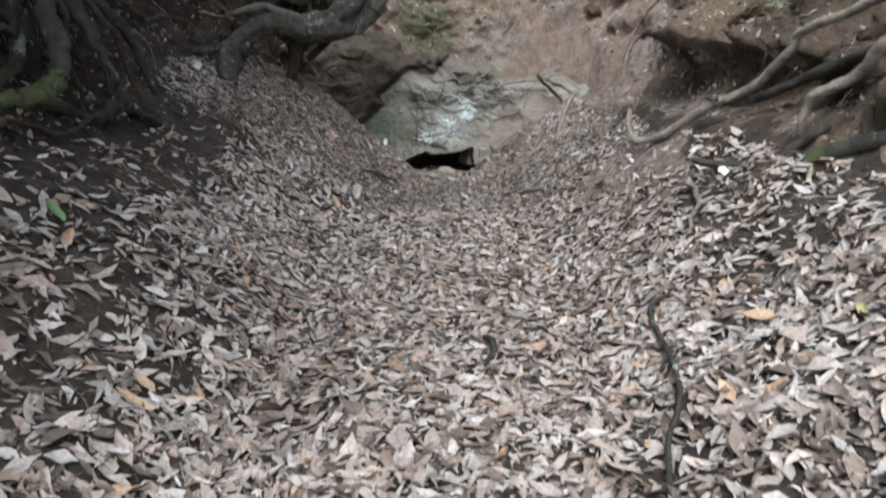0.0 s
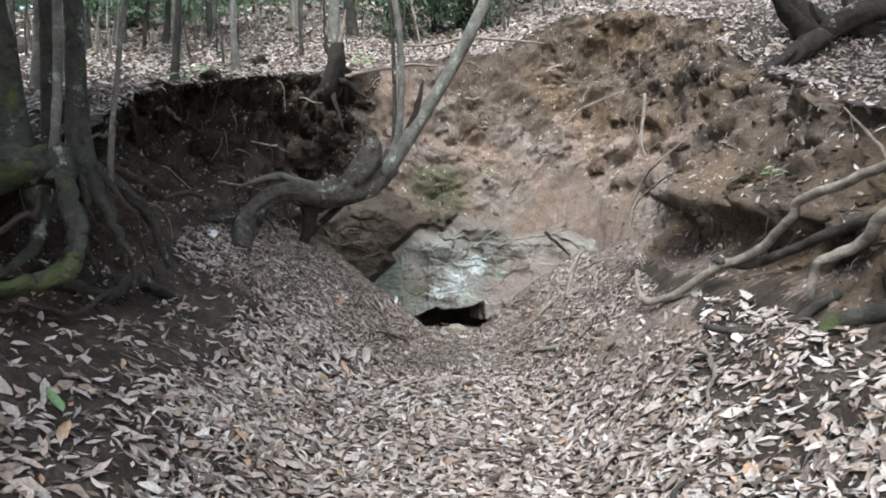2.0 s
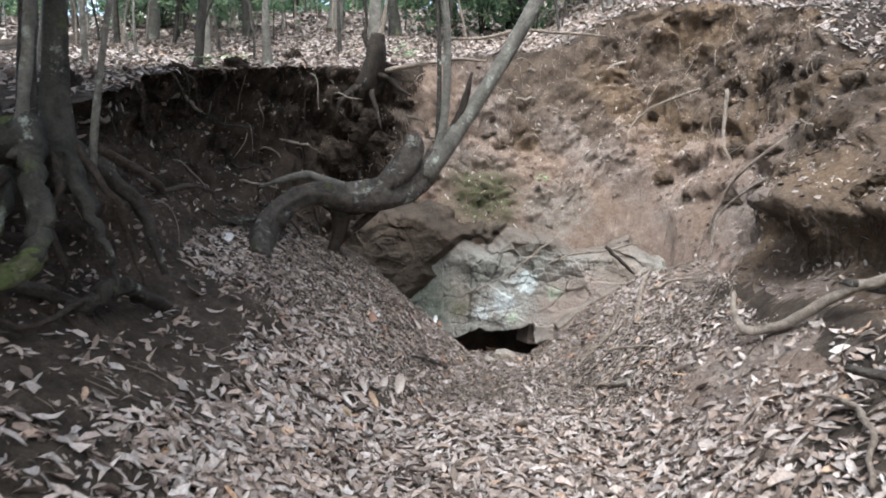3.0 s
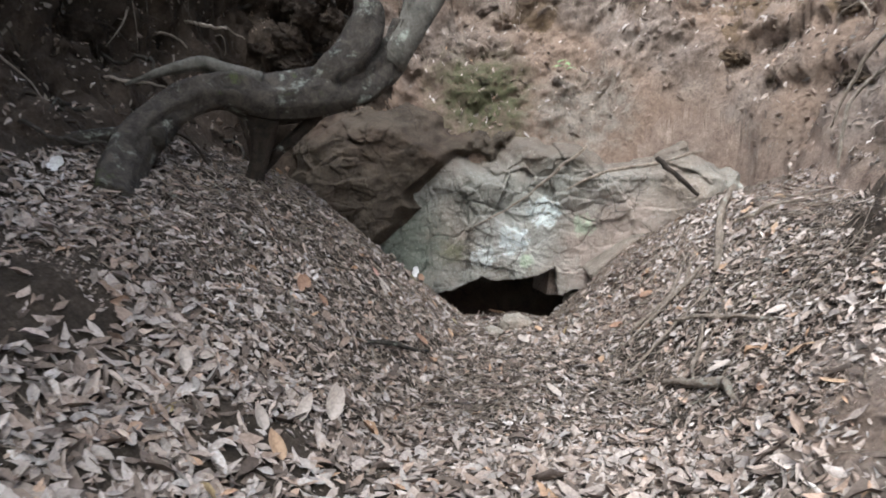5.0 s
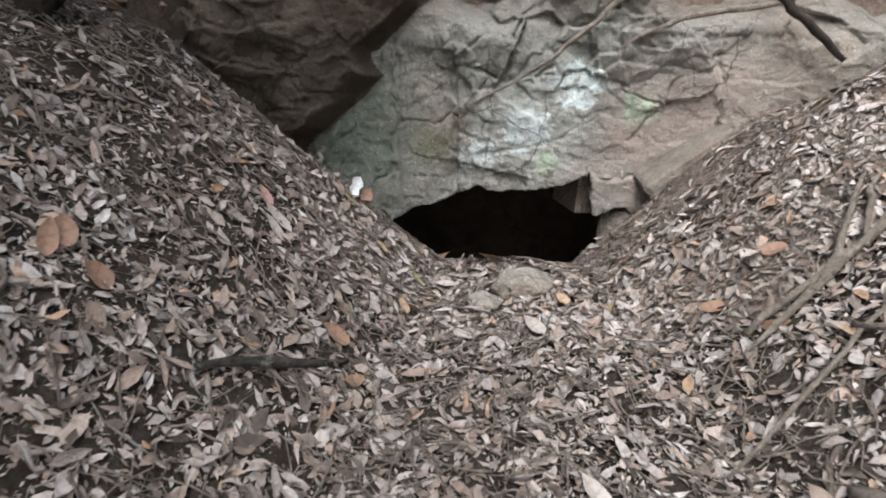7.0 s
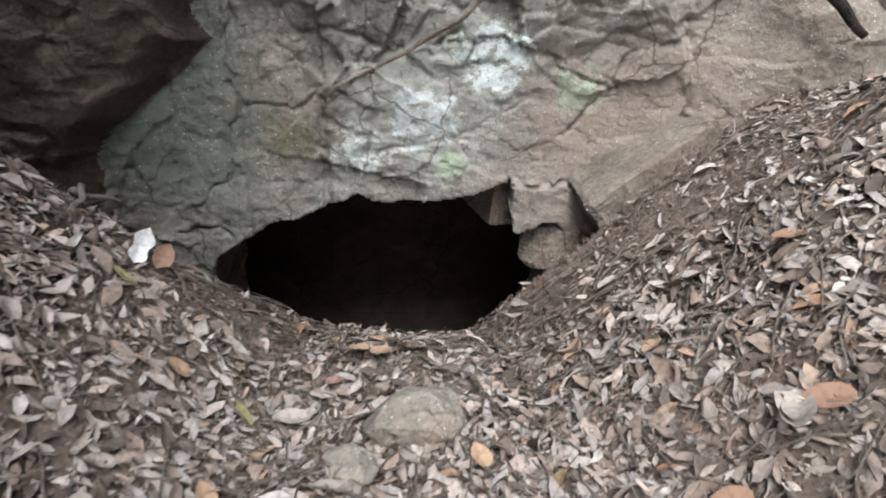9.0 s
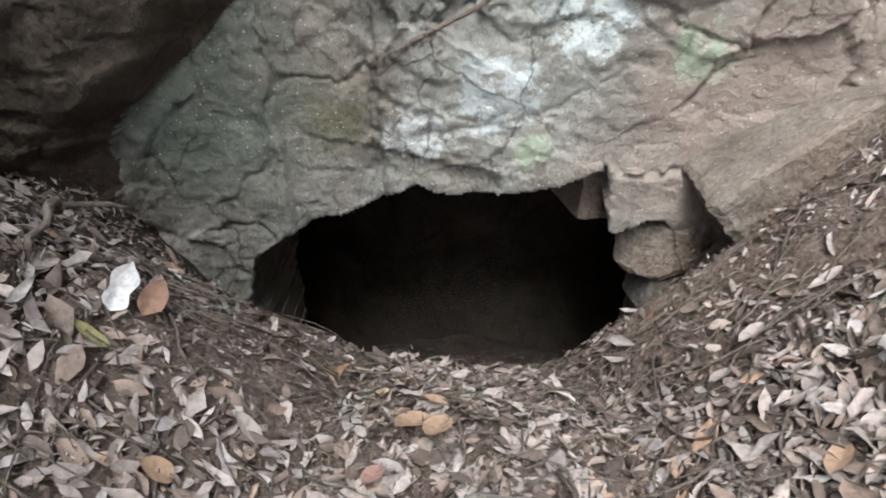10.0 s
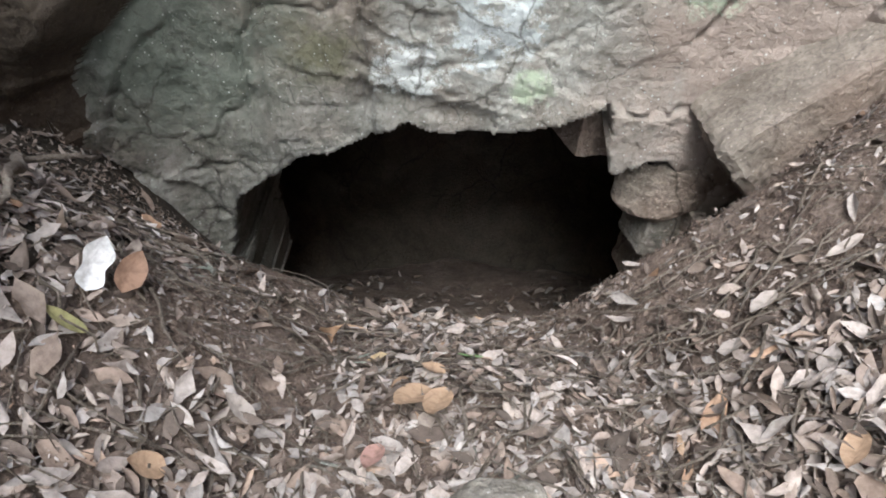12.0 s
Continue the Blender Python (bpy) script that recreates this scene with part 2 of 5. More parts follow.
DRY = litter("dry_leaf", [(0.0, (0.079, 0.057, 0.043)), (0.18, (0.158, 0.117, 0.092)), (0.34, (0.294, 0.211, 0.162)), (0.46, (0.271, 0.233, 0.207)), (0.6, (0.362, 0.278, 0.224)), (0.74, (0.339, 0.294, 0.263)), (0.88, (0.418, 0.333, 0.280)), (0.97, (0.486, 0.427, 0.386)), (1.0, (0.407, 0.244, 0.146))])
RUSSET = litter("russet_leaf", [(0.0, (0.22, 0.125, 0.075)), (0.5, (0.33, 0.20, 0.12)), (0.9, (0.40, 0.275, 0.18)), (1.0, (0.36, 0.30, 0.12))])
PALE = litter("pale_leaf", [(0.0, (0.58, 0.55, 0.52)), (1.0, (0.64, 0.61, 0.58))])
GREEN = litter("green_leaf", [(0.0, (0.07, 0.115, 0.07)), (0.5, (0.12, 0.19, 0.11)), (0.9, (0.20, 0.29, 0.15)), (1.0, (0.30, 0.37, 0.17))], 0.4, 0.5)
FRESH = litter("sapling_leaf", [(0.0, (0.11, 0.17, 0.10)), (0.5, (0.18, 0.26, 0.15)), (0.9, (0.27, 0.36, 0.20)), (1.0, (0.36, 0.43, 0.22))], 0.4, 0.5)
YOUNG = litter("young_leaf", [(0.0, (0.16, 0.27, 0.14)), (1.0, (0.25, 0.36, 0.13))], 0.45, 0.3)
BARK = bark("grey_brown_bark", (0.020, 0.017, 0.013), (0.085, 0.070, 0.056), 0.0, 0.25)
GNARLED = bark("gnarled_lichened_bark", (0.022, 0.018, 0.014), (0.115, 0.094, 0.075), 0.08, 0.55, 11.0)
PALE_BARK = bark("pale_bark", (0.07, 0.062, 0.05), (0.20, 0.178, 0.148), 0.0, 0.4, 6.0)
MOSSY = bark("mossy_bark", (0.022, 0.020, 0.016), (0.085, 0.076, 0.060), 0.22, 0.2)
MOSS = bark("moss_covered_bark", (0.05, 0.045, 0.03), (0.13, 0.115, 0.07), 0.95, 0.2)
ROOT = bark("root_bark", (0.15, 0.118, 0.09), (0.40, 0.33, 0.265), 0.0, 0.0, 14.0)
DARK_ROOT = bark("dark_root_bark", (0.03, 0.022, 0.016), (0.10, 0.075, 0.055), 0.0, 0.0, 14.0)
ROTTEN = bark("rotten_wood", (0.014, 0.011, 0.008), (0.052, 0.037, 0.027), 0.0, 0.2)
TWIG = bark("dry_twig", (0.16, 0.12, 0.09), (0.36, 0.29, 0.23), 0.0, 0.2, 20.0)


def stone(name, tint=(1, 1, 1), lichen=True):
    m, nt, b = material(name)
    big, mid, fine = tex(nt, 1.6, 6, 0.65, distort=0.8), tex(nt, 7.0, 6, 0.7), tex(nt, 55, 4, 0.7)
    c = ramp(nt, big.outputs["Fac"], [(0.3, (0.13, 0.12, 0.10)), (0.48, (0.215, 0.20, 0.17)), (0.7, (0.31, 0.295, 0.26))])
    c = mix(nt, ramp(nt, tex(nt, 1.1, 4, 0.6).outputs["Fac"], [(0.48, (0, 0, 0)), (0.66, (0.8, 0.8, 0.8))]), c, (0.20, 0.155, 0.122))
    c = mix(nt, 0.55, c, ramp(nt, mid.outputs["Fac"], [(0.36, (0.42, 0.40, 0.37)), (0.60, (1, 1, 1))]), "MULTIPLY")
    c = mix(nt, 0.6, c, ramp(nt, fine.outputs["Fac"], [(0.35, (0.55, 0.53, 0.5)), (0.6, (1, 1, 1))]), "MULTIPLY")
    if lichen:
        for centre, radius, colour, lo, hi in STAINS:
            reach = blotch(nt, centre, radius)
            k = tex(nt, 16.0 if radius < 0.5 else 6.0, 6, 0.78)
            add = nt.nodes.new("ShaderNodeMath")
            add.operation = "MULTIPLY"
            nt.links.new(reach, add.inputs[0])
            nt.links.new(k.outputs["Fac"], add.inputs[1])
            c = mix(nt, ramp(nt, add.outputs[0], [(lo, (0, 0, 0)), (hi, (1, 1, 1))]), c, colour)
        # soil washed down over the top of the rock
        pos = nt.nodes.new("ShaderNodeSeparateXYZ")
        nt.links.new(nt.nodes.new("ShaderNodeNewGeometry").outputs["Position"], pos.inputs[0])
        wash = nt.nodes.new("ShaderNodeMath")
        wash.operation = "MULTIPLY_ADD"
        nt.links.new(big.outputs["Fac"], wash.inputs[0])
        wash.inputs[1].default_value = 0.9
        nt.links.new(pos.outputs["Z"], wash.inputs[2])
        c = mix(nt, soften(nt, wash.outputs[0], 1.52, 1.80), c, (0.095, 0.074, 0.057))
    for size, strength in ((2.6, 0.75), (8.0, 0.5)):
        warp = tex(nt, size * 1.5, 4, 0.6)
        at = nt.nodes.new("ShaderNodeVectorMath")
        at.operation = "MULTIPLY_ADD"
        nt.links.new(warp.outputs["Color"], at.inputs[0])
        at.inputs[1].default_value = (0.55 / size,) * 3
        nt.links.new(nt.nodes.new("ShaderNodeNewGeometry").outputs["Position"], at.inputs[2])
        line = tex(nt, size, kind="ShaderNodeTexVoronoi", coords=at.outputs[0])
        line.feature = "DISTANCE_TO_EDGE"
        some = ramp(nt, tex(nt, size * 0.8, 2, 0.5).outputs["Fac"], [(0.45, (0, 0, 0)), (0.58, (strength, strength, strength))])
        c = mix(nt, some, c, mix(nt, 1.0, c, ramp(nt, line.outputs["Distance"], [(0.0, (0.22, 0.20, 0.18)), (0.022, (1, 1, 1))]), "MULTIPLY"))
    specks = tex(nt, 38, kind="ShaderNodeTexVoronoi")
    c = mix(nt, ramp(nt, specks.outputs["Distance"], [(0.10, (0.55, 0.55, 0.55)), (0.16, (0, 0, 0))]), c, (0.40, 0.39, 0.35))
    c = mix(nt, 1.0, c, tint, "MULTIPLY")
    nt.links.new(c, b.inputs["Base Color"])
    b.inputs["Roughness"].default_value = 0.88
    b.inputs["Specular IOR Level"].default_value = 0.25
    bump(nt, b, mix(nt, 0.75, mid.outputs["Fac"], fine.outputs["Fac"]), 0.9, 0.02)
    return m


# pale lichen, green algae and brown moss on the rock
STAINS = [((-0.95, 9.4, 0.6), 0.70, (0.100, 0.103, 0.080), 0.2, 0.5),
          ((0.95, 9.3, 0.45), 0.90, (0.20, 0.155, 0.126), 0.14, 0.42),
          ((0.05, 9.5, 0.62), 0.70, (0.30, 0.285, 0.25), 0.30, 0.58),
          ((0.04, 9.4, 0.60), 0.38, (0.355, 0.36, 0.34), 0.43, 0.49),
          ((0.32, 9.4, 0.86), 0.38, (0.355, 0.365, 0.34), 0.43, 0.49),
          ((-0.22, 9.4, 0.45), 0.30, (0.40, 0.395, 0.365), 0.40, 0.50),
          ((0.66, 9.4, 0.72), 0.26, (0.235, 0.25, 0.18), 0.38, 0.52),
          ((0.16, 9.4, 0.40), 0.20, (0.30, 0.325, 0.23), 0.38, 0.52),
          ((-0.52, 9.4, 0.50), 0.30, (0.105, 0.095, 0.060), 0.30, 0.50),
          ((-0.2, 9.6, 1.7), 0.60, (0.10, 0.105, 0.040), 0.28, 0.5)]
ROCK = stone("grey_rock", (1.2, 1.2, 1.2))
SLAB = stone("brown_rock", (1.0, 0.88, 0.83), False)
PALE_STONE = stone("pale_stone", (1.40, 1.30, 1.24), False)
# same stone for the hollow, its shade put into the darker tint
SHADED_INNER = stone("shade_toned_cave_rock", (0.45, 0.38, 0.33), False)
# brown soil coat on the rock, the overhang's deep shade mixed into its tint
SOILED_SHADED = stone("soil_coated_shaded_rock", (0.34, 0.27, 0.22), False)

# ---- the ground: a hillside with a gully dug into it ----
def hill(x, y):
    far = smooth(14, 30, y)
    z = 2.85 + 0.30 * (y - 7.4) + 0.06 * np.clip(x, 0, 9) + 0.5 * smooth(0.4, 2.0, x) * smooth(7.5, 9.0, y) - 0.01 * np.clip(x, -9, 0) + 0.06 * np.maximum(y - 9.5, 0) + 0.12 * smooth(1.0, 2.5, -x)
    z = np.where(y < -2, 0.05 + 0.10 * (y + 2.0), z)
    z = z - far * 0.40 * np.maximum(y - 25, 0)
    return z + 0.10 * fbm(x * 0.5, y * 0.5, 0.0, 3, 3)


CREST = np.array([(-2.3, -3), (-2.5, 0), (-2.75, 3), (-2.75, 5), (-2.95, 6.4), (-2.9, 7.3), (-2.65, 8.4), (-2.25, 9.4), (-1.3, 10.2), (0.25, 10.6), (1.7, 10.75),
                  (3.0, 10.0), (3.45, 8.3), (3.2, 6.2), (3.0, 4), (2.7, 2), (2.4, 0), (2.2, -3)], float)
WIDTH = np.array([0.9, 0.9, 0.45, 0.40, 0.40, 0.42, 0.45, 0.45, 0.72, 1.0, 1.1, 1.15, 1.35, 1.4, 0.65, 0.6, 0.9, 0.9])


def crest_of(x, y):
    """How far inside the gully's crest a place lies (outside: minus), and the width of the scarp there."""
    line = spline(np.column_stack([CREST, WIDTH]), 6)
    best, wid, side = np.full(x.shape, 1e9), np.zeros(x.shape), np.zeros(x.shape)
    nx, ny = np.zeros(x.shape), np.zeros(x.shape)
    for a, b in zip(line[:-1], line[1:]):
        e = b[:2] - a[:2]
        t = np.clip(((x - a[0]) * e[0] + (y - a[1]) * e[1]) / (e @ e), 0, 1)
        qx, qy = a[0] + t * e[0], a[1] + t * e[1]
        d = np.hypot(x - qx, y - qy)
        near = d < best
        cr = e[0] * (y - a[1]) - e[1] * (x - a[0])
        best, wid = np.where(near, d, best), np.where(near, a[2] + t * (b[2] - a[2]), wid)
        side = np.where(near, -np.sign(cr), side)
        ln = math.hypot(*e)
        nx, ny = np.where(near, -e[1] / ln, nx), np.where(near, e[0] / ln, ny)
    return best * side, wid, nx, ny


def trough(x, y):
    """The gully's leafy floor, with the talus on both sides and the funnel down into the hole."""
    x = np.clip(x, -3.2, 3.3)
    f = 0.14 * smooth(5.2, 8.0, y) - 0.06 * smooth(0, 3, 3 - y)
    drop = np.where(y > 8.4, 0.30 * (y - 8.4), 0) + np.where(y > 8.95, 1.1 * (y - 8.95), 0)
    f = f - drop * smooth(-1.7, -0.6, x) * (1 - smooth(0.66, 1.42, x))
    xl = 0.85 - 0.5 * smooth(4.5, 8.3, y)
    sl = 0.58 + 0.30 * smooth(4.5, 8.2, y)
    left = np.maximum(-x - xl, 0)
    left = np.where(left > 1.2, 1.2 + (left - 1.2) * 0.55, left) * sl * (1 - 0.6 * smooth(8.35, 9.05, y))
    xr = 0.80 - 0.45 * smooth(6.0, 8.8, y) - 0.13 * smooth(8.4, 8.95, y)
    f = f - 0.06 * np.exp(-(x / 0.35) ** 2) * smooth(8.3, 8.9, y)
    right = np.maximum(x - xr, 0)
    right = np.where(right > 1.15, 1.15 + 0.4 * (right - 1.15), right) * (0.50 + 0.2 * smooth(3, 5.5, y) + 0.1 * smooth(7.5, 8.8, y)) * (1 - 0.32 * smooth(8.3, 9.1, y) * smooth(0.75, 1.4, x))
    soft = 0.05 * np.abs(x) ** 2 * (1 - smooth(6, 8, y))
    return f - 0.02 + left + right + soft * 0.5 + 0.035 * fbm(x * 1.3, y * 1.3, 0.0, 3, 21)


def ground_z(x, y):
    """Height, share of the scarp climbed, and the way out of the gully."""
    x, y = np.asarray(x, float), np.asarray(y, float)
    d, w, nx, ny = crest_of(x, y)
    calm = smooth(8.3, 9.0, y) * (1 - smooth(1.5, 2.3, np.abs(x)))
    d = d + (0.17 * fbm(x * 1.7, y * 1.7, 0.0, 4, 5) + 0.05 * fbm(x * 6.5, y * 6.5, 0.0, 2, 6)) * smooth(-1.0, 0.2, d) * (1 - calm * smooth(0.1, 0.5, d))
    H, T = hill(x, y), trough(x, y)
    f = np.clip(1 - d / w, 0, 1)
    back = smooth(8.6, 9.6, y) * (1 - smooth(1.6, 2.6, np.abs(x)))
    steep = np.interp(f, [0, 0.15, 0.5, 0.85, 1], [0, 0.20, 0.66, 0.985, 1])
    cliff = np.interp(f, [0, 0.06, 0.24, 1], [0, 0.40, 0.52, 1])
    ledges = np.interp(f, [0, 0.08, 0.20, 0.30, 0.60, 0.90, 1], [0, 0.10, 0.33, 0.45, 0.73, 0.96, 1])
    rgt = smooth(1.0, 1.6, x) * smooth(2.0, 3.5, y) * (1 - back)
    steep = steep * (1 - rgt) + ledges * rgt
    p = steep * (1 - back) + cliff * back
    H = np.maximum(H, T)
    z = np.where(d < 0, H, T + (H - T) * p)
    return z, np.where(d < 0, 1.0, f), nx, ny


def ticks(stretches, far, n):
    """Grid lines: a fine step where the banks are steep, and ever wider ones towards the horizon."""
    inner = np.concatenate([np.arange(a, b, step) for a, b, step in stretches])
    g = np.geomspace(0.05, far, n)
    return np.concatenate([inner[0] - np.cumsum(g)[::-1], inner, inner[-1] + np.cumsum(g)])


gx = ticks([(-3.6, -3.15, 0.03), (-3.15, -2.15, 0.009), (-2.15, 1.4, 0.024), (1.4, 3.5, 0.018), (3.5, 4.0, 0.03)], 14.0, 34)
gy = ticks([(0.8, 8.4, 0.034), (8.4, 9.3, 0.020), (9.3, 10.85, 0.0062), (10.85, 11.3, 0.04)], 14.0, 34)
GX, GY = np.meshgrid(gx, gy)
GZ, GF, NX, NY = ground_z(GX, GY)
face = GF * (1 - GF) * 4 * (GF < 1)
near = smooth(0.5, 1.5, GY) * (1 - smooth(11.5, 13, GY)) * (1 - smooth(4, 5, np.abs(GX)))
leftside = (1 - smooth(-1.6, -0.9, GX)) * smooth(2.5, 4, GY)
rightside = smooth(1.2, 2.0, GX) * smooth(2, 3.5, GY)
# the undercut below the crest, and clods and ledges on the bare faces
under = face ** 1.2 * ((0.72 + 0.35 * np.exp(-((GY - 4.2) / 1.0) ** 2) + 0.40 * np.exp(-((GY - 7.9) / 0.8) ** 2)) * leftside + (0.26 + 0.30 * np.exp(-((GY - 5.3) / 1.2) ** 2)) * rightside) * (0.75 + 0.5 * fbm(GX * 0.9, GY * 0.9, 0.0, 2, 9))
scarp = smooth(8.3, 9.2, GY) * (1 - smooth(1.1, 1.7, np.abs(GX)))
clod = fbm(GX * 4.0, GY * 4.0, GZ * 5.0, 4, 31, 0.62)
ledge = np.abs(fbm(GX * 1.4, GY * 1.4, GZ * 2.4, 4, 41)) - 0.35
push = -under + np.clip(face * 1.6, 0, 1) * ((0.065 + 0.09 * leftside) * clod + (0.17 - 0.06 * scarp) * ledge + (0.035 - 0.02 * scarp) * np.abs(fbm(GX * 9, GY * 9, GZ * 11, 2, 33)) - 0.02)
push = push * (1 - 0.8 * (1 - smooth(1.15, 2.0, GZ + 0.35 * ledge)) * smooth(9.0, 9.4, GY) * (1 - smooth(1.5, 2.0, np.abs(GX - 0.1))))
# the notch under an overhanging lip of soil on one bank
notch = rightside * smooth(4.2, 4.9, GY + 0.3 * clod) * (1 - smooth(6.6, 7.4, GY))
push = push - notch * (0.40 * np.exp(-((GF - 0.13) / 0.065) ** 2) - 0.20 * np.exp(-((GF - 0.28) / 0.08) ** 2))
VX, VY = GX + NX * push * -1 * near, GY + NY * push * -1 * near
VZ = GZ + near * (0.014 * fbm(GX * 9, GY * 9, 0.0, 3, 51) + 0.03 * face * clod)
ny_, nx_ = GX.shape
idx = np.arange(ny_ * nx_).reshape(ny_, nx_)
q = np.stack([idx[:-1, :-1], idx[:-1, 1:], idx[1:, 1:], idx[1:, :-1]], -1).reshape(-1, 4)
gv = np.column_stack([VX.ravel(), VY.ravel(), VZ.ravel()])
qc = gv[q].mean(1)
in_cave = (qc[:, 0] > -1.12) & (qc[:, 0] < 1.02) & (qc[:, 1] > 9.42) & (qc[:, 1] < 10.6) & (qc[:, 2] < 0.62)
qf, jag = GF.ravel()[q].mean(1), fbm(qc[:, 0] * 2.5, qc[:, 1] * 2.5, qc[:, 2] * 2.5, 3, 61)
kind = np.zeros(len(q), int)
kind[(qf > 0.04) & (qf < 0.985 + 0.02 * jag)] = 1
kind[(kind == 1) & (qc[:, 1] + 0.8 * jag < 1.0)] = 0
# bare faces of the left bank take the soil with shade in its colour
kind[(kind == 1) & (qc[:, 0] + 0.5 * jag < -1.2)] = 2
loose = smooth(0.35, 0.6, qc[:, 0] - 0.25 * (9.0 - qc[:, 1])) * smooth(8.0, 8.5, qc[:, 1])
loose = np.maximum(loose, 0.8 * smooth(8.45, 8.7, qc[:, 1]))
loose = np.maximum(loose, smooth(7.4, 8.0, qc[:, 1])) * smooth(-0.95, -0.65, qc[:, 0])
kind[(kind == 0) & (loose + 0.25 * jag > 0.5) & (qf < 0.5) & (np.abs(qc[:, 0]) < 3)] = 3
kind[(kind == 1) & (qc[:, 0] + 0.5 * jag > 1.75) & (qc[:, 1] + 0.7 * jag < 7.9) & (qc[:, 2] > 1.0 + 0.2 * jag)] = 4
kind[(kind == 1) & (qc[:, 0] + 0.4 * jag > -0.2) & (qc[:, 2] > 2.85 + 0.45 * jag - 0.12 * qc[:, 0])] = 4
foot = np.exp(-((qc[:, 0] - 1.5) / 0.5) ** 2 - ((qc[:, 1] - 5.5) / 1.0) ** 2)
kind[(kind == 0) & (foot + 0.2 * jag > 0.4)] = 1
keep = ~in_cave
ground = part("ground", mesh_of("ground", gv, q[keep], [HUMUS, CLAY, SHADED_CLAY, LOOSE, BROWN_CLAY], True, kind[keep]))
tagged(ground, "wooded hillside of brown soil with an eroded gully", "ground", kind="structure")

# ---- the rock face with the hole ----
HOLE = np.array([(-1.02, -1.3), (-0.98, -0.31), (-0.90, -0.04), (-0.73, 0.08), (-0.49, 0.17), (-0.25, 0.26), (-0.1, 0.235), (0.09, 0.25), (0.26, 0.275), (0.35, 0.31),
                 (0.412, 0.34), (0.42, 0.20), (0.435, 0.08), (0.50, 0.11), (0.57, 0.145), (0.65, 0.11), (0.71, 0.05), (0.75, -0.05), (0.76, -0.3), (0.76, -1.3)])
CRACKS = [[(-0.71, 1.2), (-0.72, 0.66), (-0.77, 0.40), (-0.95, 0.19)], [(-0.36, 1.05), (-0.37, 0.66), (-0.40, 0.27)], [(-0.72, 0.66), (-0.5, 0.63), (-0.37, 0.67)],
          [(-0.25, 0.47), (0.1, 0.49), (0.25, 0.55), (0.45, 0.70)], [(0.41, 0.31), (0.6, 0.33), (0.75, 0.36)], [(-1.05, 0.62), (-0.98, 0.35), (-0.93, 0.12)],
          [(0.1, 0.42), (0.2, 0.36), (0.27, 0.34)], [(-1.0, 0.1), (-0.85, 0.12), (-0.8, 0.05)], [(1.06, 1.15), (1.08, 0.8), (1.12, 0.42)], [(0.55, 0.86), (0.8, 0.72), (0.86, 0.9)], [(0.62, 0.55), (0.8, 0.72)], [(-0.3, 0.95), (0.05, 0.85), (0.2, 0.95)]]


def to_line(x, z, pts):
    best = np.full(x.shape, 9.0)
    for (ax, az), (bx, bz) in zip(pts[:-1], pts[1:]):
        ex, ez = bx - ax, bz - az
        t = np.clip(((x - ax) * ex + (z - az) * ez) / (ex * ex + ez * ez), 0, 1)
        best = np.minimum(best, np.hypot(x - ax - t * ex, z - az - t * ez))
    return best


def inside(x, z, poly):
    hit = np.zeros(x.shape, bool)
    for (ax, az), (bx, bz) in zip(poly, np.roll(poly, -1, 0)):
        cross = (az > z) != (bz > z)
        hit ^= cross & (x < (bx - ax) * (z - az) / (bz - az + 1e-12) + ax)
    return hit


RX, RZ = np.meshgrid(np.arange(-1.95, 2.1, 0.0088), np.arange(-0.95, 2.3, 0.0088))
WXn, WZn = RX + 0.035 * fbm(RX * 3.2, RZ * 3.2, 0.0, 4, 71), RZ + 0.035 * fbm(RX * 3.2, RZ * 3.2, 3.0, 4, 72)
_, gap, rid, cx, cz = cells(WXn * 1.9, WZn * 2.3 + 0.3 * WXn, 4)
_, gap2, rid2, cx2, cz2 = cells(WXn * 5.0, WZn * 6.5, 8)
rough_zone = np.maximum(smooth(0.62, 0.95, RZ - 0.18 * RX) * smooth(-0.6, -0.2, RX), 0.8 * smooth(1.0, 1.3, -RX))
def facets(fx, fz, amp, seed):
    """Broken stone: flat cells, each tilted its own way, with a sharp groove between them."""
    _, g, n_, a, b = cells(WXn * fx + 0.25 * WZn * fz, WZn * fz - 0.2 * WXn * fx, seed)
    return amp * ((n_ - 0.5) + 2.2 * a * (n_ * 3.7 % 1 - 0.5) + 2.2 * b * (n_ * 7.3 % 1 - 0.5) - 0.30 * np.exp(-(g / 0.05) ** 2))


relief = 0.09 * (rid - 0.5) + 0.10 * cx * (rid - 0.5) + 0.10 * cz * (rid * 7 % 1 - 0.5)
relief = relief * (0.28 + 0.72 * rough_zone) + rough_zone * 0.8 * (0.085 * (rid2 - 0.5) + 0.07 * cz2 * (rid2 - 0.3) - 0.02 * np.exp(-(gap2 / 0.035) ** 2))
patchy = smooth(-0.2, 0.5, fbm(RX * 1.7, RZ * 1.7, 0.0, 2, 75))
relief += facets(3.4, 4.6, 0.030, 12) * (0.30 + 0.7 * rough_zone) + facets(8.0, 10.0, 0.016, 13) * (0.25 + 0.35 * patchy + 0.4 * rough_zone) + facets(19, 23, 0.006, 15) * (0.35 + 0.65 * patchy)
relief += 0.006 * fbm(RX * 5, RZ * 6, 0.0, 4, 76, 0.6) + 0.0030 * fbm(RX * 22, RZ * 26, 2.0, 3, 79, 0.65)
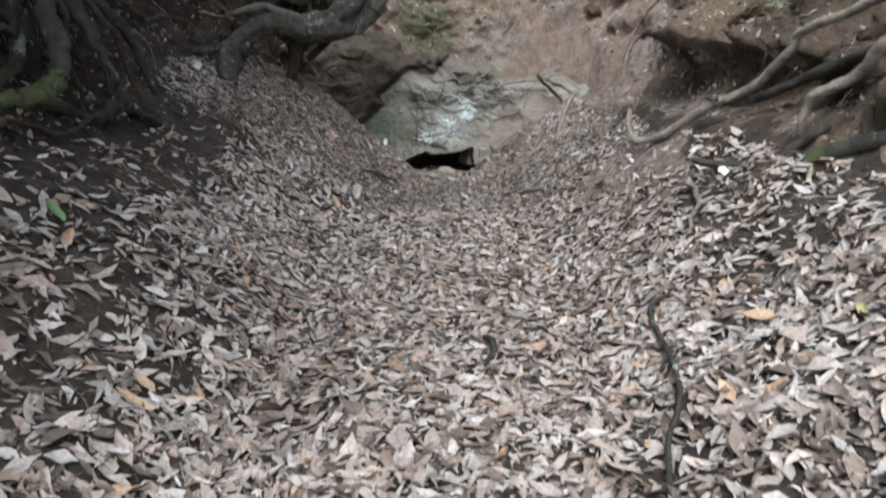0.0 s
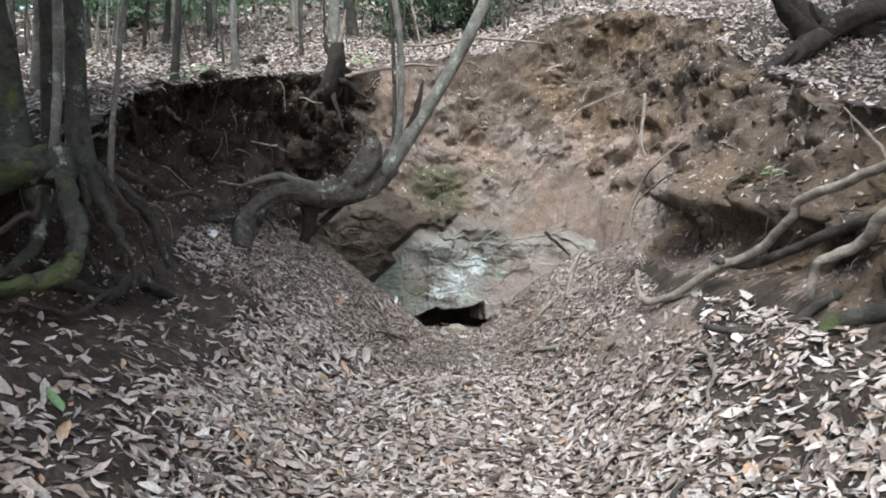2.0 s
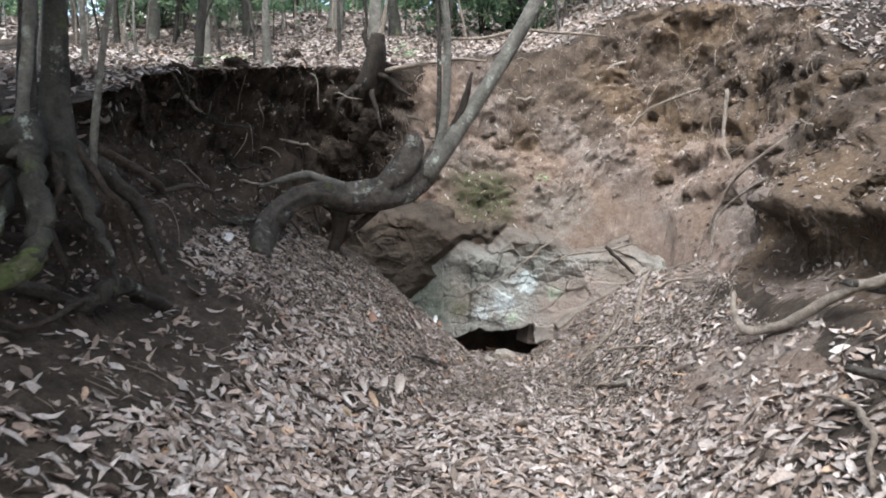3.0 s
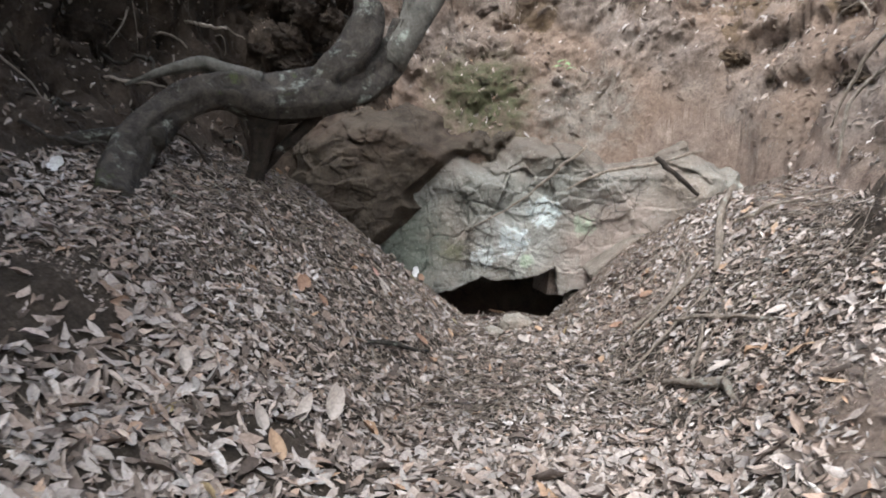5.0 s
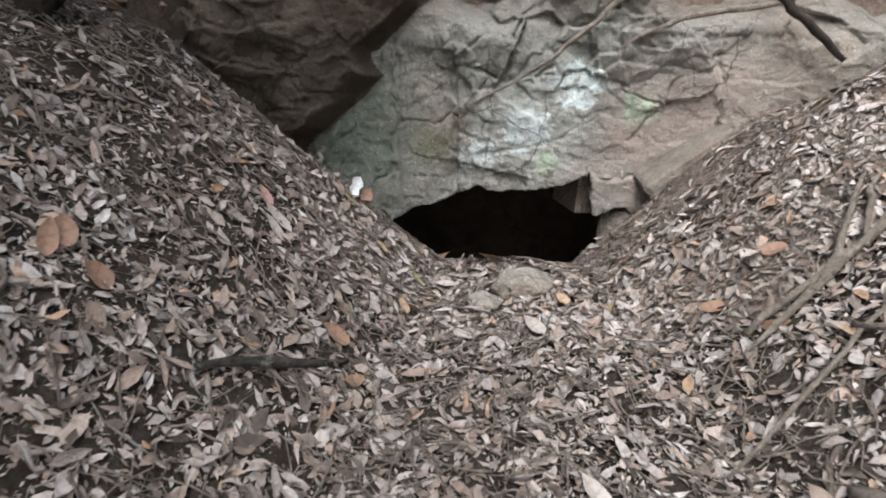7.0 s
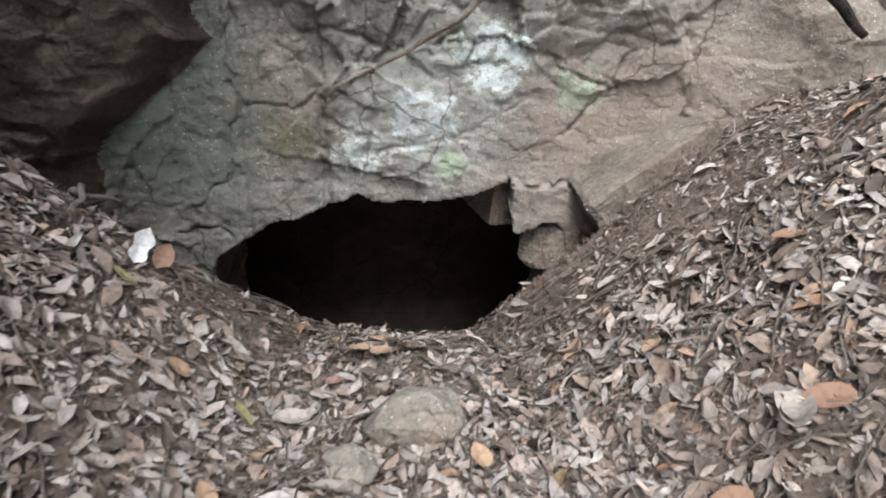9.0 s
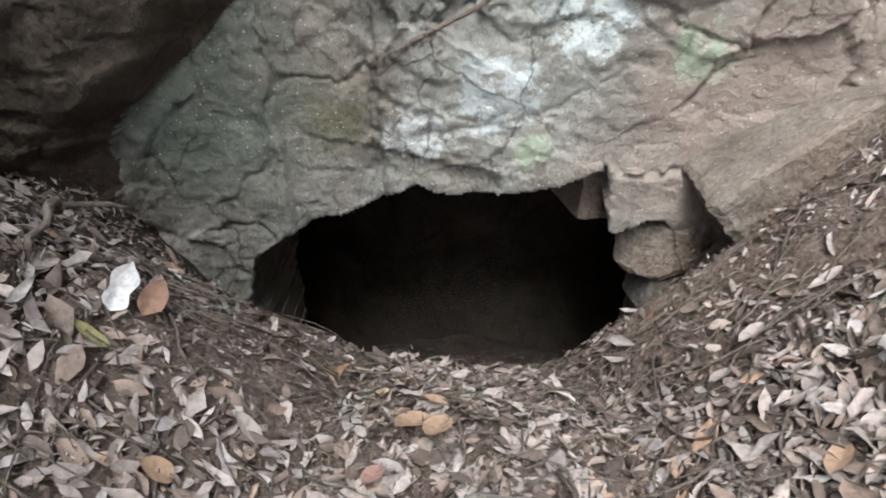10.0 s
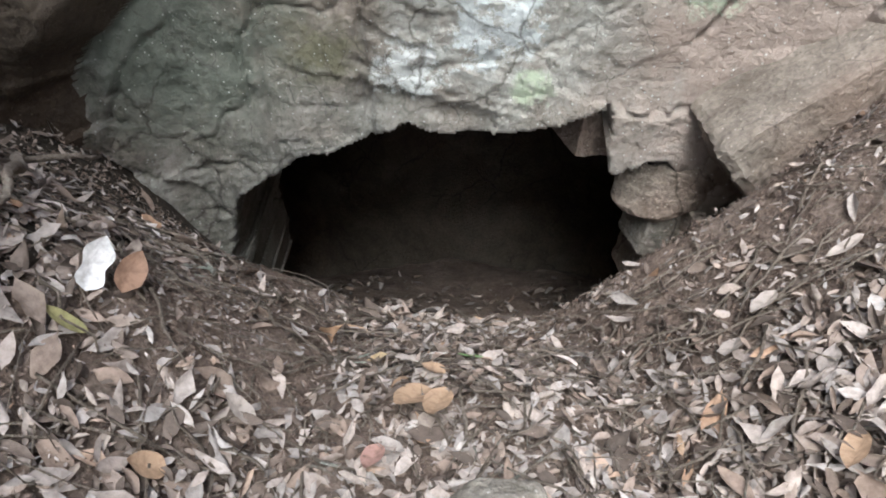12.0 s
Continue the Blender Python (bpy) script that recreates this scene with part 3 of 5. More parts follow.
for k, pts in enumerate(CRACKS):
    dline = to_line(RX + 0.03 * fbm(RX * 11, RZ * 11, 0.0, 3, 80 + k), RZ + 0.03 * fbm(RX * 11, RZ * 11, 5.0, 3, 90 + k), pts)
    relief -= (0.010 if k in (3, 5, 6) else 0.026) * np.exp(-(dline / 0.0065) ** 2)
# the smooth panel between the two upright joints stands back, the bulge on its flank stands out
relief -= 0.03 * smooth(0.0, 0.02, RX + 0.72) * (1 - smooth(0.0, 0.02, RX + 0.37)) * (1 - smooth(1.0, 1.1, RZ))
relief += 0.10 * smooth(0.02, 0.25, -0.95 - RX) + 0.30 * smooth(0.1, 0.8, -1.0 - RX) * (0.5 + 0.5 * smooth(0.0, 0.9, RZ))
relief += 0.20 * smooth(0.7, 1.4, RX) + 0.25 * smooth(1.3, 2.0, RX)
relief += 0.10 * smooth(0.3, 1.0, RZ) * np.exp(-((RX - 0.1) / 0.9) ** 2) * 0.4
# the soil-coated ledge overhangs the grey face on one side, with a jagged edge
jx = RX + 0.05 * fbm(RX * 4, RZ * 4, 0.0, 2, 83)
jz = RZ + 0.05 * fbm(RX * 4, RZ * 4, 4.0, 2, 84)
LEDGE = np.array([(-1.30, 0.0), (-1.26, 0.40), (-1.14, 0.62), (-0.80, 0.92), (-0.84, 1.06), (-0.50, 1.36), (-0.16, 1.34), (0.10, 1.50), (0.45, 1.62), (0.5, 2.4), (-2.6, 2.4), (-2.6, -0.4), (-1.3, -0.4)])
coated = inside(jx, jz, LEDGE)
edge_d = to_line(jx, jz, LEDGE[:9])
over = coated * 0.18 * smooth(0.0, 0.08, edge_d) * (0.45 + 0.55 * smooth(0.2, 0.7, RZ))
relief += over - (~coated) * 0.03 * np.exp(-(edge_d / 0.06) ** 2)
relief += 0.035 * coated * fbm(RX * 2.6, RZ * 2.6, 0.0, 4, 85)
top = smooth(1.22, 1.95, RZ - 0.36 * smooth(0.15, 0.8, -RX) + 0.20 * fbm(RX * 1.9, RZ * 1.9, 0.0, 4, 81) + 0.12 * np.abs(RX - 0.3))
RY = 9.47 - relief * (1 - 0.5 * top) + 1.05 * top
edge = smooth(1.55, 2.1, RX) + smooth(1.55, 1.95, -RX)
RY += 0.35 * edge
rock_v = np.column_stack([RX.ravel(), RY.ravel(), RZ.ravel()])
rny, rnx = RX.shape
ridx = np.arange(rny * rnx).reshape(rny, rnx)
rq = np.stack([ridx[:-1, :-1], ridx[:-1, 1:], ridx[1:, 1:], ridx[1:, :-1]], -1).reshape(-1, 4)
rc = rock_v[rq].mean(1)
wob = 0.016 * fbm(rc[:, 0] * 8, rc[:, 2] * 8, 0.0, 3, 91)
open_ = inside(rc[:, 0] + wob, rc[:, 2] + wob, HOLE)
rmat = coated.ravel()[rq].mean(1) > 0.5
rq, rmat = rq[~open_], rmat[~open_]
# the thickness of the rock round the hole
count = {}
for f in rq:
    for a, b in zip(f, np.roll(f, -1)):
        key = (min(a, b), max(a, b))
        count[key] = (a, b) if key not in count else None
rim = [e for e in count.values() if e is not None and -1.2 < rock_v[e[0], 0] < 1.1 and -0.93 < rock_v[e[0], 2] < 0.5]
rim_ids = sorted({i for e in rim for i in e})
rings, base = [rock_v], len(rock_v)
look_up = {}
for ring, (dy, dz) in enumerate(((0.10, 0.012), (0.26, 0.05), (0.8, 0.14))):
    extra = rock_v[rim_ids].copy()
    extra[:, 1] += dy + 0.05 * fbm(extra[:, 0] * 9, extra[:, 2] * 9, ring * 3.0, 2, 95)
    extra[:, 2] += dz + 0.03 * fbm(extra[:, 0] * 7, extra[:, 2] * 7, ring * 3.0, 2, 96)
    rings.append(extra)
    for j, i in enumerate(rim_ids):
        look_up[(i, ring + 1)] = base + ring * len(rim_ids) + j
        look_up[(i, 0)] = i
rq = np.vstack([rq] + [np.array([(look_up[(b, k)], look_up[(a, k)], look_up[(a, k + 1)], look_up[(b, k + 1)]) for a, b in rim]) for k in range(3)])
rmat = np.concatenate([rmat, np.zeros(len(rq) - len(rmat), bool)]).astype(int)
rock_face = part("rock_face", mesh_of("rock_face", np.vstack(rings), rq, [ROCK, SOILED_SHADED], True, rmat))
tagged(rock_face, "grey-brown cracked rock face with pale lichen above a dark hole", "rock", kind="structure")


def boulder(name, size, seed, mat, corners=16, rough=0.03, worn=False, jitter=0.28):
    """An angular block: the hull of jittered corners, with worn edges and a rough skin."""
    r = random.Random(seed)
    bm = bmesh.new()
    pts = [(sx, sy, sz) for sx in (-1, 1) for sy in (-1, 1) for sz in (-1, 1)]
    for p in [] if worn else pts:
        bm.verts.new([c * (1 - jitter * r.random()) for c in p])
    for _ in range(22 if worn else 0):
        bm.verts.new(Vector((r.gauss(0, 1), r.gauss(0, 1), r.gauss(0, 1))).normalized() * r.uniform(0.85, 1.05))
    for _ in range(0 if worn else corners - 8):
        p = [r.uniform(-1, 1) for _ in range(3)]
        k = r.randrange(3)
        p[k] = math.copysign(1.0, p[k])
        bm.verts.new([c * 0.97 for c in p])
    hull = bmesh.ops.convex_hull(bm, input=bm.verts[:])
    bmesh.ops.delete(bm, geom=list({g for g in hull["geom_interior"] + hull["geom_unused"] if isinstance(g, bmesh.types.BMVert)}), context="VERTS")
    bmesh.ops.dissolve_limit(bm, angle_limit=0.12, verts=bm.verts[:], edges=bm.edges[:])
    bmesh.ops.bevel(bm, geom=bm.edges[:], offset=0.09, segments=1, affect="EDGES", clamp_overlap=True)
    bmesh.ops.triangulate(bm, faces=bm.faces[:])
    for _ in range(4):
        bmesh.ops.subdivide_edges(bm, edges=[e for e in bm.edges if e.calc_length() > 0.11], cuts=1)
        bmesh.ops.triangulate(bm, faces=bm.faces[:])
    for v in bm.verts:
        n = noise.fractal(v.co * 2.2 + Vector((seed * 3.1, 0, 0)), 0.8, 2.0, 4)
        v.co *= 1 + rough * n + 0.5 * rough * noise.fractal(v.co * 7.0 + Vector((0, seed, 0)), 0.8, 2.0, 3)
        v.co = Vector((v.co.x * size[0] / 2, v.co.y * size[1] / 2, v.co.z * size[2] / 2))
    me = bpy.data.meshes.new(name)
    bm.to_mesh(me)
    bm.free()
    me.materials.append(mat)
    return me


def put_stone(name, at, size, turn, seed, mat, label, parent=None, **kw):
    ob = part(name, boulder(name, size, seed, mat, **kw), parent, label)
    ob.matrix_world = pose(*at, *turn)
    if parent is None:
        tagged(ob, label, "stone")
    return ob


put_stone("rock_block", (0.44, 9.92, 0.17), (0.30, 0.50, 0.30), (-3, 8, 14), 3, SLAB, "dark brown rock block set back inside the hole", jitter=0.12, rough=0.028)
put_stone("rock_block", (0.675, 9.575, 0.015), (0.62, 0.36, 0.29), (0, -6, 8), 4, SLAB, "smooth brown stone wedged under the rock beside the hole", worn=True, rough=0.05)
put_stone("stone", (0.80, 9.50, -0.10), (0.17, 0.24, 0.11), (0, 6, 0), 5, SLAB, "small brown stone wedged under larger rocks", jitter=0.15)
put_stone("stone", (0.66, 9.60, -0.19), (0.20, 0.26, 0.22), (0, 12, 10), 6, ROCK, "small grey stone in shade beside the hole")
put_stone("stone", (0.80, 9.70, -0.42), (0.45, 0.34, 0.30), (0, 4, 6), 11, SLAB, "brown stone half buried in dirt beside the hole")
put_stone("rock_slab", (0.965, 9.355, 0.415), (0.62, 0.34, 0.25), (0, -36, 6), 7, SLAB, "large tilted brown rock slab leaning on the rock face", rough=0.028)
put_stone("stone", (0.02, 8.08, 0.185), (0.30, 0.24, 0.18), (0, 5, 20), 8, PALE_STONE, "pale brown stone half buried in dry leaves", worn=True)
put_stone("stone", (-0.12, 7.93, 0.165), (0.16, 0.12, 0.09), (0, 8, -20), 9, PALE_STONE, "small pale stone half buried in dry leaves", worn=True)

# the hollow behind the hole
u, v = np.meshgrid(np.linspace(0, 2 * math.pi, 96, endpoint=False), np.linspace(0.02, math.pi - 0.02, 60))
d = np.stack([np.cos(u) * np.sin(v), np.sin(u) * np.sin(v), np.cos(v)], -1)
d *= (1 + 0.10 * fbm(d[..., 0] * 2.5, d[..., 1] * 2.5, d[..., 2] * 2.5, 4, 14))[..., None]
cave_v = (d * np.array([1.55, 1.7, 1.25]) + np.array([-0.12, 10.55, -0.45])).reshape(-1, 3)
ci = np.arange(u.size).reshape(u.shape)
ci2 = np.roll(ci, -1, 1)
cave_f = np.stack([ci[:-1], ci2[:-1], ci2[1:], ci[1:]], -1).reshape(-1, 4)
cc = cave_v[cave_f].mean(1)
fx, fy = np.meshgrid(np.linspace(-1.6, 1.4, 60), np.linspace(9.15, 12.0, 60))
fz = -0.78 - 0.45 * (fy - 9.3) + 0.05 * fbm(fx * 2, fy * 2, 0.0, 4, 17)
fi = np.arange(fx.size).reshape(fx.shape)
cave_floor = part("cave_floor", mesh_of("cave_floor", np.column_stack([fx.ravel(), fy.ravel(), fz.ravel()]), np.stack([fi[:-1, :-1], fi[:-1, 1:], fi[1:, 1:], fi[1:, :-1]], -1).reshape(-1, 4), [LOOSE]))
tagged(cave_floor, "sloping dirt floor inside the cave", "floor", kind="structure")
cave = part("cave_wall", mesh_of("cave_wall", cave_v, cave_f[cc[:, 1] > 9.55], [SHADED_INNER]))
tagged(cave, "rock walls of a small cave, tinted darker for its shade", "cave", kind="structure")

# ---- trees, roots and logs ----
def limb(name, pts, radii, mat, label, category, parent=None, group="", **kw):
    me = tube(name, pts, radii, mat, **kw)
    ob = part(name, me, parent, label if parent is None else "")
    if parent is None:
        tagged(ob, label, category, group)
    return ob


def base_of(name, at, label, category, group=""):
    e = new(name)
    e.matrix_world = pose(*at)
    return tagged(e, label, category, group)


def under(name, parent, me, label=""):
    """A part given in world metres, under an Empty."""
    ob = part(name, me, parent, label)
    ob.matrix_parent_inverse = parent.matrix_world.inverted()
    return ob


def crown_mesh(name, n, rx, rz, length, mat, seed):
    r = np.random.default_rng(seed)
    knots = r.normal(0, 1, (14, 3))
    knots /= np.linalg.norm(knots, axis=1)[:, None]
    pick = knots[r.integers(0, 14, n)] * r.uniform(0.3, 1.0, (n, 1)) + r.normal(0, 0.20, (n, 3))
    pos = pick * np.array([rx, rx, rz])
    nor = r.normal(0, 1, (n, 3)) + np.array([0, 0, 0.9])
    nor /= np.linalg.norm(nor, axis=1)[:, None]
    ln = length * r.uniform(0.6, 1.3, n)
    v, f = leaf_arrays(pos, r.normal(0, 1, (n, 3)), nor, ln, ln * 0.45, r.uniform(-0.2, 0.2, n), r.uniform(0, 0.3, n))
    return mesh_of(name, v, f, [mat], False)


CROWNS = [crown_mesh("crown", 300, 1.8, 1.5, 0.17, GREEN, 200 + k) for k in range(4)]
# dense crowns used only out of view, to shade the gully
SHADE_CROWNS = [crown_mesh("crown", 1100, 1.7, 1.3, 0.20, GREEN, 210 + k) for k in range(2)]
SPRAYS = [crown_mesh("foliage", 170, 0.85, 0.6, 0.12, FRESH, 230 + k) for k in range(4)]
BUSHES = [crown_mesh("foliage", 520, 0.75, 0.65, 0.12, GREEN, 220 + k) for k in range(4)]


# the fallen trunk over the hole, still alive, with two stems rising from it
log_ = base_of("fallen_tree", (-2.12, 6.70, 1.25), "gnarled fallen tree trunk bridging the gully with upright stems", "tree")
under("trunk", log_, tube("trunk", [(-2.14, 6.85, 1.18), (-2.20, 7.09, 1.40), (-2.14, 7.30, 1.60), (-2.03, 7.52, 1.76), (-1.81, 7.70, 1.85), (-1.59, 7.90, 1.80), (-1.22, 8.10, 1.86), (-0.93, 8.30, 1.98), (-0.77, 8.40, 2.17), (-0.70, 8.42, 2.35)],
                          [0.16, 0.13, 0.12, 0.125, 0.135, 0.15, 0.165, 0.15, 0.11, 0.08], GNARLED, sides=28, steps=12, rough=0.36, seed=1))
under("broken_branch", log_, tube("broken_branch", [(-1.42, 8.0, 1.80), (-1.20, 8.14, 1.93), (-1.02, 8.24, 2.14), (-0.95, 8.27, 2.36), (-0.97, 8.27, 2.50)], [0.09, 0.15, 0.145, 0.12, 0.07], GNARLED, sides=18, steps=10, rough=0.5, seed=2))
under("broken_branch", log_, tube("broken_branch", [(-1.60, 7.82, 1.92), (-1.80, 7.72, 1.99), (-1.95, 7.68, 2.03), (-2.14, 7.58, 1.98), (-2.36, 7.50, 1.90)], [0.06, 0.055, 0.05, 0.03, 0.008], PALE_BARK, sides=9, rough=0.2, seed=3), "pale torn bark")
under("root", log_, tube("root", [(-2.02, 7.30, 1.55), (-2.30, 7.20, 1.58), (-2.62, 7.10, 1.56), (-2.95, 7.00, 1.61)], [0.07, 0.05, 0.045, 0.04], BARK, rough=0.2, seed=4))
under("root", log_, tube("root", [(-1.22, 8.16, 1.80), (-1.40, 8.10, 1.62), (-1.58, 8.04, 1.46), (-1.76, 8.00, 1.28), (-1.86, 7.96, 1.18)], [0.05, 0.042, 0.04, 0.038, 0.03], ROTTEN, rough=0.3, seed=5))
under("root", log_, tube("root", [(-1.62, 7.9, 1.70), (-1.66, 7.92, 1.5), (-1.75, 7.9, 1.25), (-1.8, 7.86, 1.15)], [0.11, 0.075, 0.06, 0.05], ROTTEN, rough=0.3, seed=6))
under("stem", log_, tube("stem", [(-0.82, 8.36, 2.05), (-0.59, 8.45, 2.42), (-0.34, 8.50, 2.78), (0.02, 8.60, 3.37), (0.39, 8.70, 4.05), (0.66, 8.80, 4.67), (0.86, 8.90, 5.23), (1.27, 9.10, 6.23), (1.62, 9.30, 7.28), (1.9, 9.4, 9.0)],
                         [0.11, 0.10, 0.085, 0.08, 0.078, 0.07, 0.065, 0.055, 0.05, 0.03], PALE_BARK, sides=12, rough=0.12, seed=7))
under("stem", log_, tube("stem", [(-0.78, 8.40, 2.15), (-0.63, 8.42, 2.62), (-0.59, 8.45, 3.57), (-0.67, 8.45, 4.35), (-0.74, 8.45, 5.00), (-0.75, 8.50, 6.48), (-0.7, 8.6, 8.4)], [0.07, 0.048, 0.045, 0.042, 0.04, 0.035, 0.02], PALE_BARK, sides=10, seed=8))
under("stem", log_, tube("stem", [(-0.70, 8.44, 2.30), (-0.68, 8.5, 3.2), (-0.70, 8.5, 4.0), (-0.78, 8.52, 5.0), (-0.9, 8.6, 7.0)], [0.03, 0.025, 0.022, 0.02, 0.012], BARK, sides=7, seed=9))
under("stem", log_, tube("stem", [(-0.62, 8.44, 2.42), (-0.45, 8.46, 2.75), (-0.38, 8.45, 2.95), (-0.32, 8.45, 3.20)], [0.05, 0.045, 0.035, 0.012], ROTTEN, sides=8, rough=0.3, seed=10))
under("stem", log_, tube("stem", [(-0.60, 8.48, 3.3), (-0.52, 8.5, 4.2), (-0.40, 8.5, 4.9), (-0.35, 8.55, 6.0)], [0.015, 0.015, 0.013, 0.008], BARK, sides=6, seed=12))

# the tree on the undercut bank, its roots hanging in the air
bank_tree = base_of("bank_tree", (-2.6, 4.6, 1.95), "mossy multi-stemmed tree on an undercut bank with bare hanging roots", "tree")
for k, (pts, rad, mat) in enumerate([
        ([(-2.55, 4.42, 1.85), (-2.55, 4.46, 2.12), (-2.51, 4.46, 2.50), (-2.49, 4.46, 3.00), (-2.48, 4.46, 3.46), (-2.47, 4.50, 4.26), (-2.47, 4.50, 6.5)], [0.05, 0.032, 0.031, 0.03, 0.028, 0.028, 0.02], PALE_BARK),
        ([(-2.50, 4.66, 1.70), (-2.53, 4.70, 2.19), (-2.52, 4.70, 2.75), (-2.53, 4.70, 3.56), (-2.54, 4.70, 4.37), (-2.57, 4.80, 7.5)], [0.13, 0.08, 0.066, 0.06, 0.055, 0.04], MOSSY),
        ([(-2.80, 4.85, 1.9), (-2.84, 4.90, 2.3), (-2.83, 4.90, 3.0), (-2.82, 4.90, 3.64), (-2.84, 4.90, 7.0)], [0.10, 0.055, 0.05, 0.045, 0.03], BARK),
        ([(-2.85, 4.55, 1.85), (-2.90, 4.60, 2.3), (-2.95, 4.60, 2.8), (-3.02, 4.60, 3.52), (-3.08, 4.60, 7.5)], [0.15, 0.085, 0.075, 0.07, 0.045], MOSSY),
        ([(-2.35, 4.75, 1.75), (-2.33, 4.75, 2.1), (-2.27, 4.75, 2.55), (-2.2, 4.8, 3.1), (-2.0, 4.9, 3.9), (-1.9, 5.0, 5)], [0.022, 0.02, 0.018, 0.016, 0.012, 0.006], PALE_BARK)]):
    under("trunk", bank_tree, tube("trunk", pts, rad, mat, sides=14, rough=0.16, seed=20 + k))
for k, (pts, rad, mat) in enumerate([
        ([(-2.52, 4.45, 2.05), (-2.43, 4.36, 1.82), (-2.39, 4.30, 1.63), (-2.31, 4.25, 1.46), (-2.30, 4.15, 1.34)], [0.075, 0.06, 0.055, 0.05, 0.05], MOSSY),
        ([(-2.29, 4.18, 1.37), (-2.31, 4.12, 1.30), (-2.36, 4.04, 1.25), (-2.45, 3.88, 1.22), (-2.53, 3.66, 1.23), (-2.70, 3.45, 1.3)], [0.045, 0.052, 0.048, 0.042, 0.045, 0.042], MOSS),
        ([(-2.55, 4.55, 1.95), (-2.75, 4.35, 1.92), (-2.95, 4.15, 1.86), (-3.2, 3.9, 1.85)], [0.10, 0.13, 0.14, 0.13], MOSSY),
        ([(-2.45, 4.65, 1.90), (-2.33, 4.62, 1.66), (-2.24, 4.60, 1.48), (-2.18, 4.65, 1.30), (-2.2, 4.7, 1.1)], [0.06, 0.04, 0.03, 0.018, 0.01], MOSSY),
        ([(-2.5, 4.75, 1.95), (-2.3, 4.95, 1.75), (-2.2, 5.1, 1.5), (-2.15, 5.2, 1.2)], [0.07, 0.045, 0.03, 0.02], BARK),
        ([(-2.7, 4.5, 1.8), (-2.6, 4.35, 1.6), (-2.62, 4.25, 1.4), (-2.7, 4.1, 1.25)], [0.07, 0.045, 0.035, 0.025], MOSSY),
        ([(-2.62, 4.42, 1.20), (-2.45, 4.62, 1.10), (-2.38, 4.72, 1.06), (-2.31, 4.84, 1.12), (-2.28, 5.0, 1.13), (-2.29, 5.22, 1.05), (-2.24, 5.58, 0.92)], [0.03, 0.035, 0.045, 0.05, 0.048, 0.045, 0.025], BARK),
        ([(-2.5, 4.6, 1.9), (-2.38, 4.5, 1.7), (-2.42, 4.45, 1.5), (-2.36, 4.5, 1.3), (-2.4, 4.6, 1.15)], [0.03, 0.022, 0.02, 0.015, 0.01], DARK_ROOT),
        ([(-2.4, 4.7, 1.95), (-2.28, 4.72, 1.75), (-2.2, 4.8, 1.6), (-2.22, 4.9, 1.4), (-2.16, 4.95, 1.15)], [0.025, 0.02, 0.018, 0.014, 0.008], DARK_ROOT),
        ([(-2.6, 4.4, 1.75), (-2.55, 4.2, 1.6), (-2.5, 4.0, 1.62), (-2.55, 3.8, 1.5)], [0.03, 0.024, 0.02, 0.01], DARK_ROOT),
        ([(-2.45, 4.9, 2.0), (-2.3, 5.2, 1.85), (-2.25, 5.45, 1.75), (-2.2, 5.8, 1.8), (-2.15, 6.1, 1.7)], [0.03, 0.026, 0.022, 0.016, 0.008], DARK_ROOT),
        ([(-2.5, 3.55, 1.15), (-2.42, 3.70, 1.10), (-2.41, 3.88, 1.11), (-2.37, 4.10, 1.03), (-2.33, 4.26, 1.01), (-2.34, 4.5, 1.06), (-2.36, 4.73, 1.09)], [0.008, 0.012, 0.013, 0.013, 0.014, 0.016, 0.016], DARK_ROOT)]):
    under("root", bank_tree, tube("root", pts, rad, mat, sides=14, steps=7, rough=0.42, wander=0.02, seed=30 + k))

# added crowns, unseen overhead, that block sky and sun from the left slope
for k, at in enumerate([(-3.3, 4.2, 7.0), (-4.0, 3.2, 6.6), (-1.9, 3.2, 6.4), (-2.0, 5.0, 6.4), (-2.3, 1.4, 6.3), (-2.2, -0.6, 6.2), (-2.6, -2.6, 6.2), (-2.4, 3.9, 7.6), (-2.2, 0.4, 7.4)]):
    c = under("crown", bank_tree, SHADE_CROWNS[k % 2], "dark evergreen leaves")
    c.matrix_basis = pose(*at, 0, 0, k * 50) @ Matrix.Scale(1.25, 4)

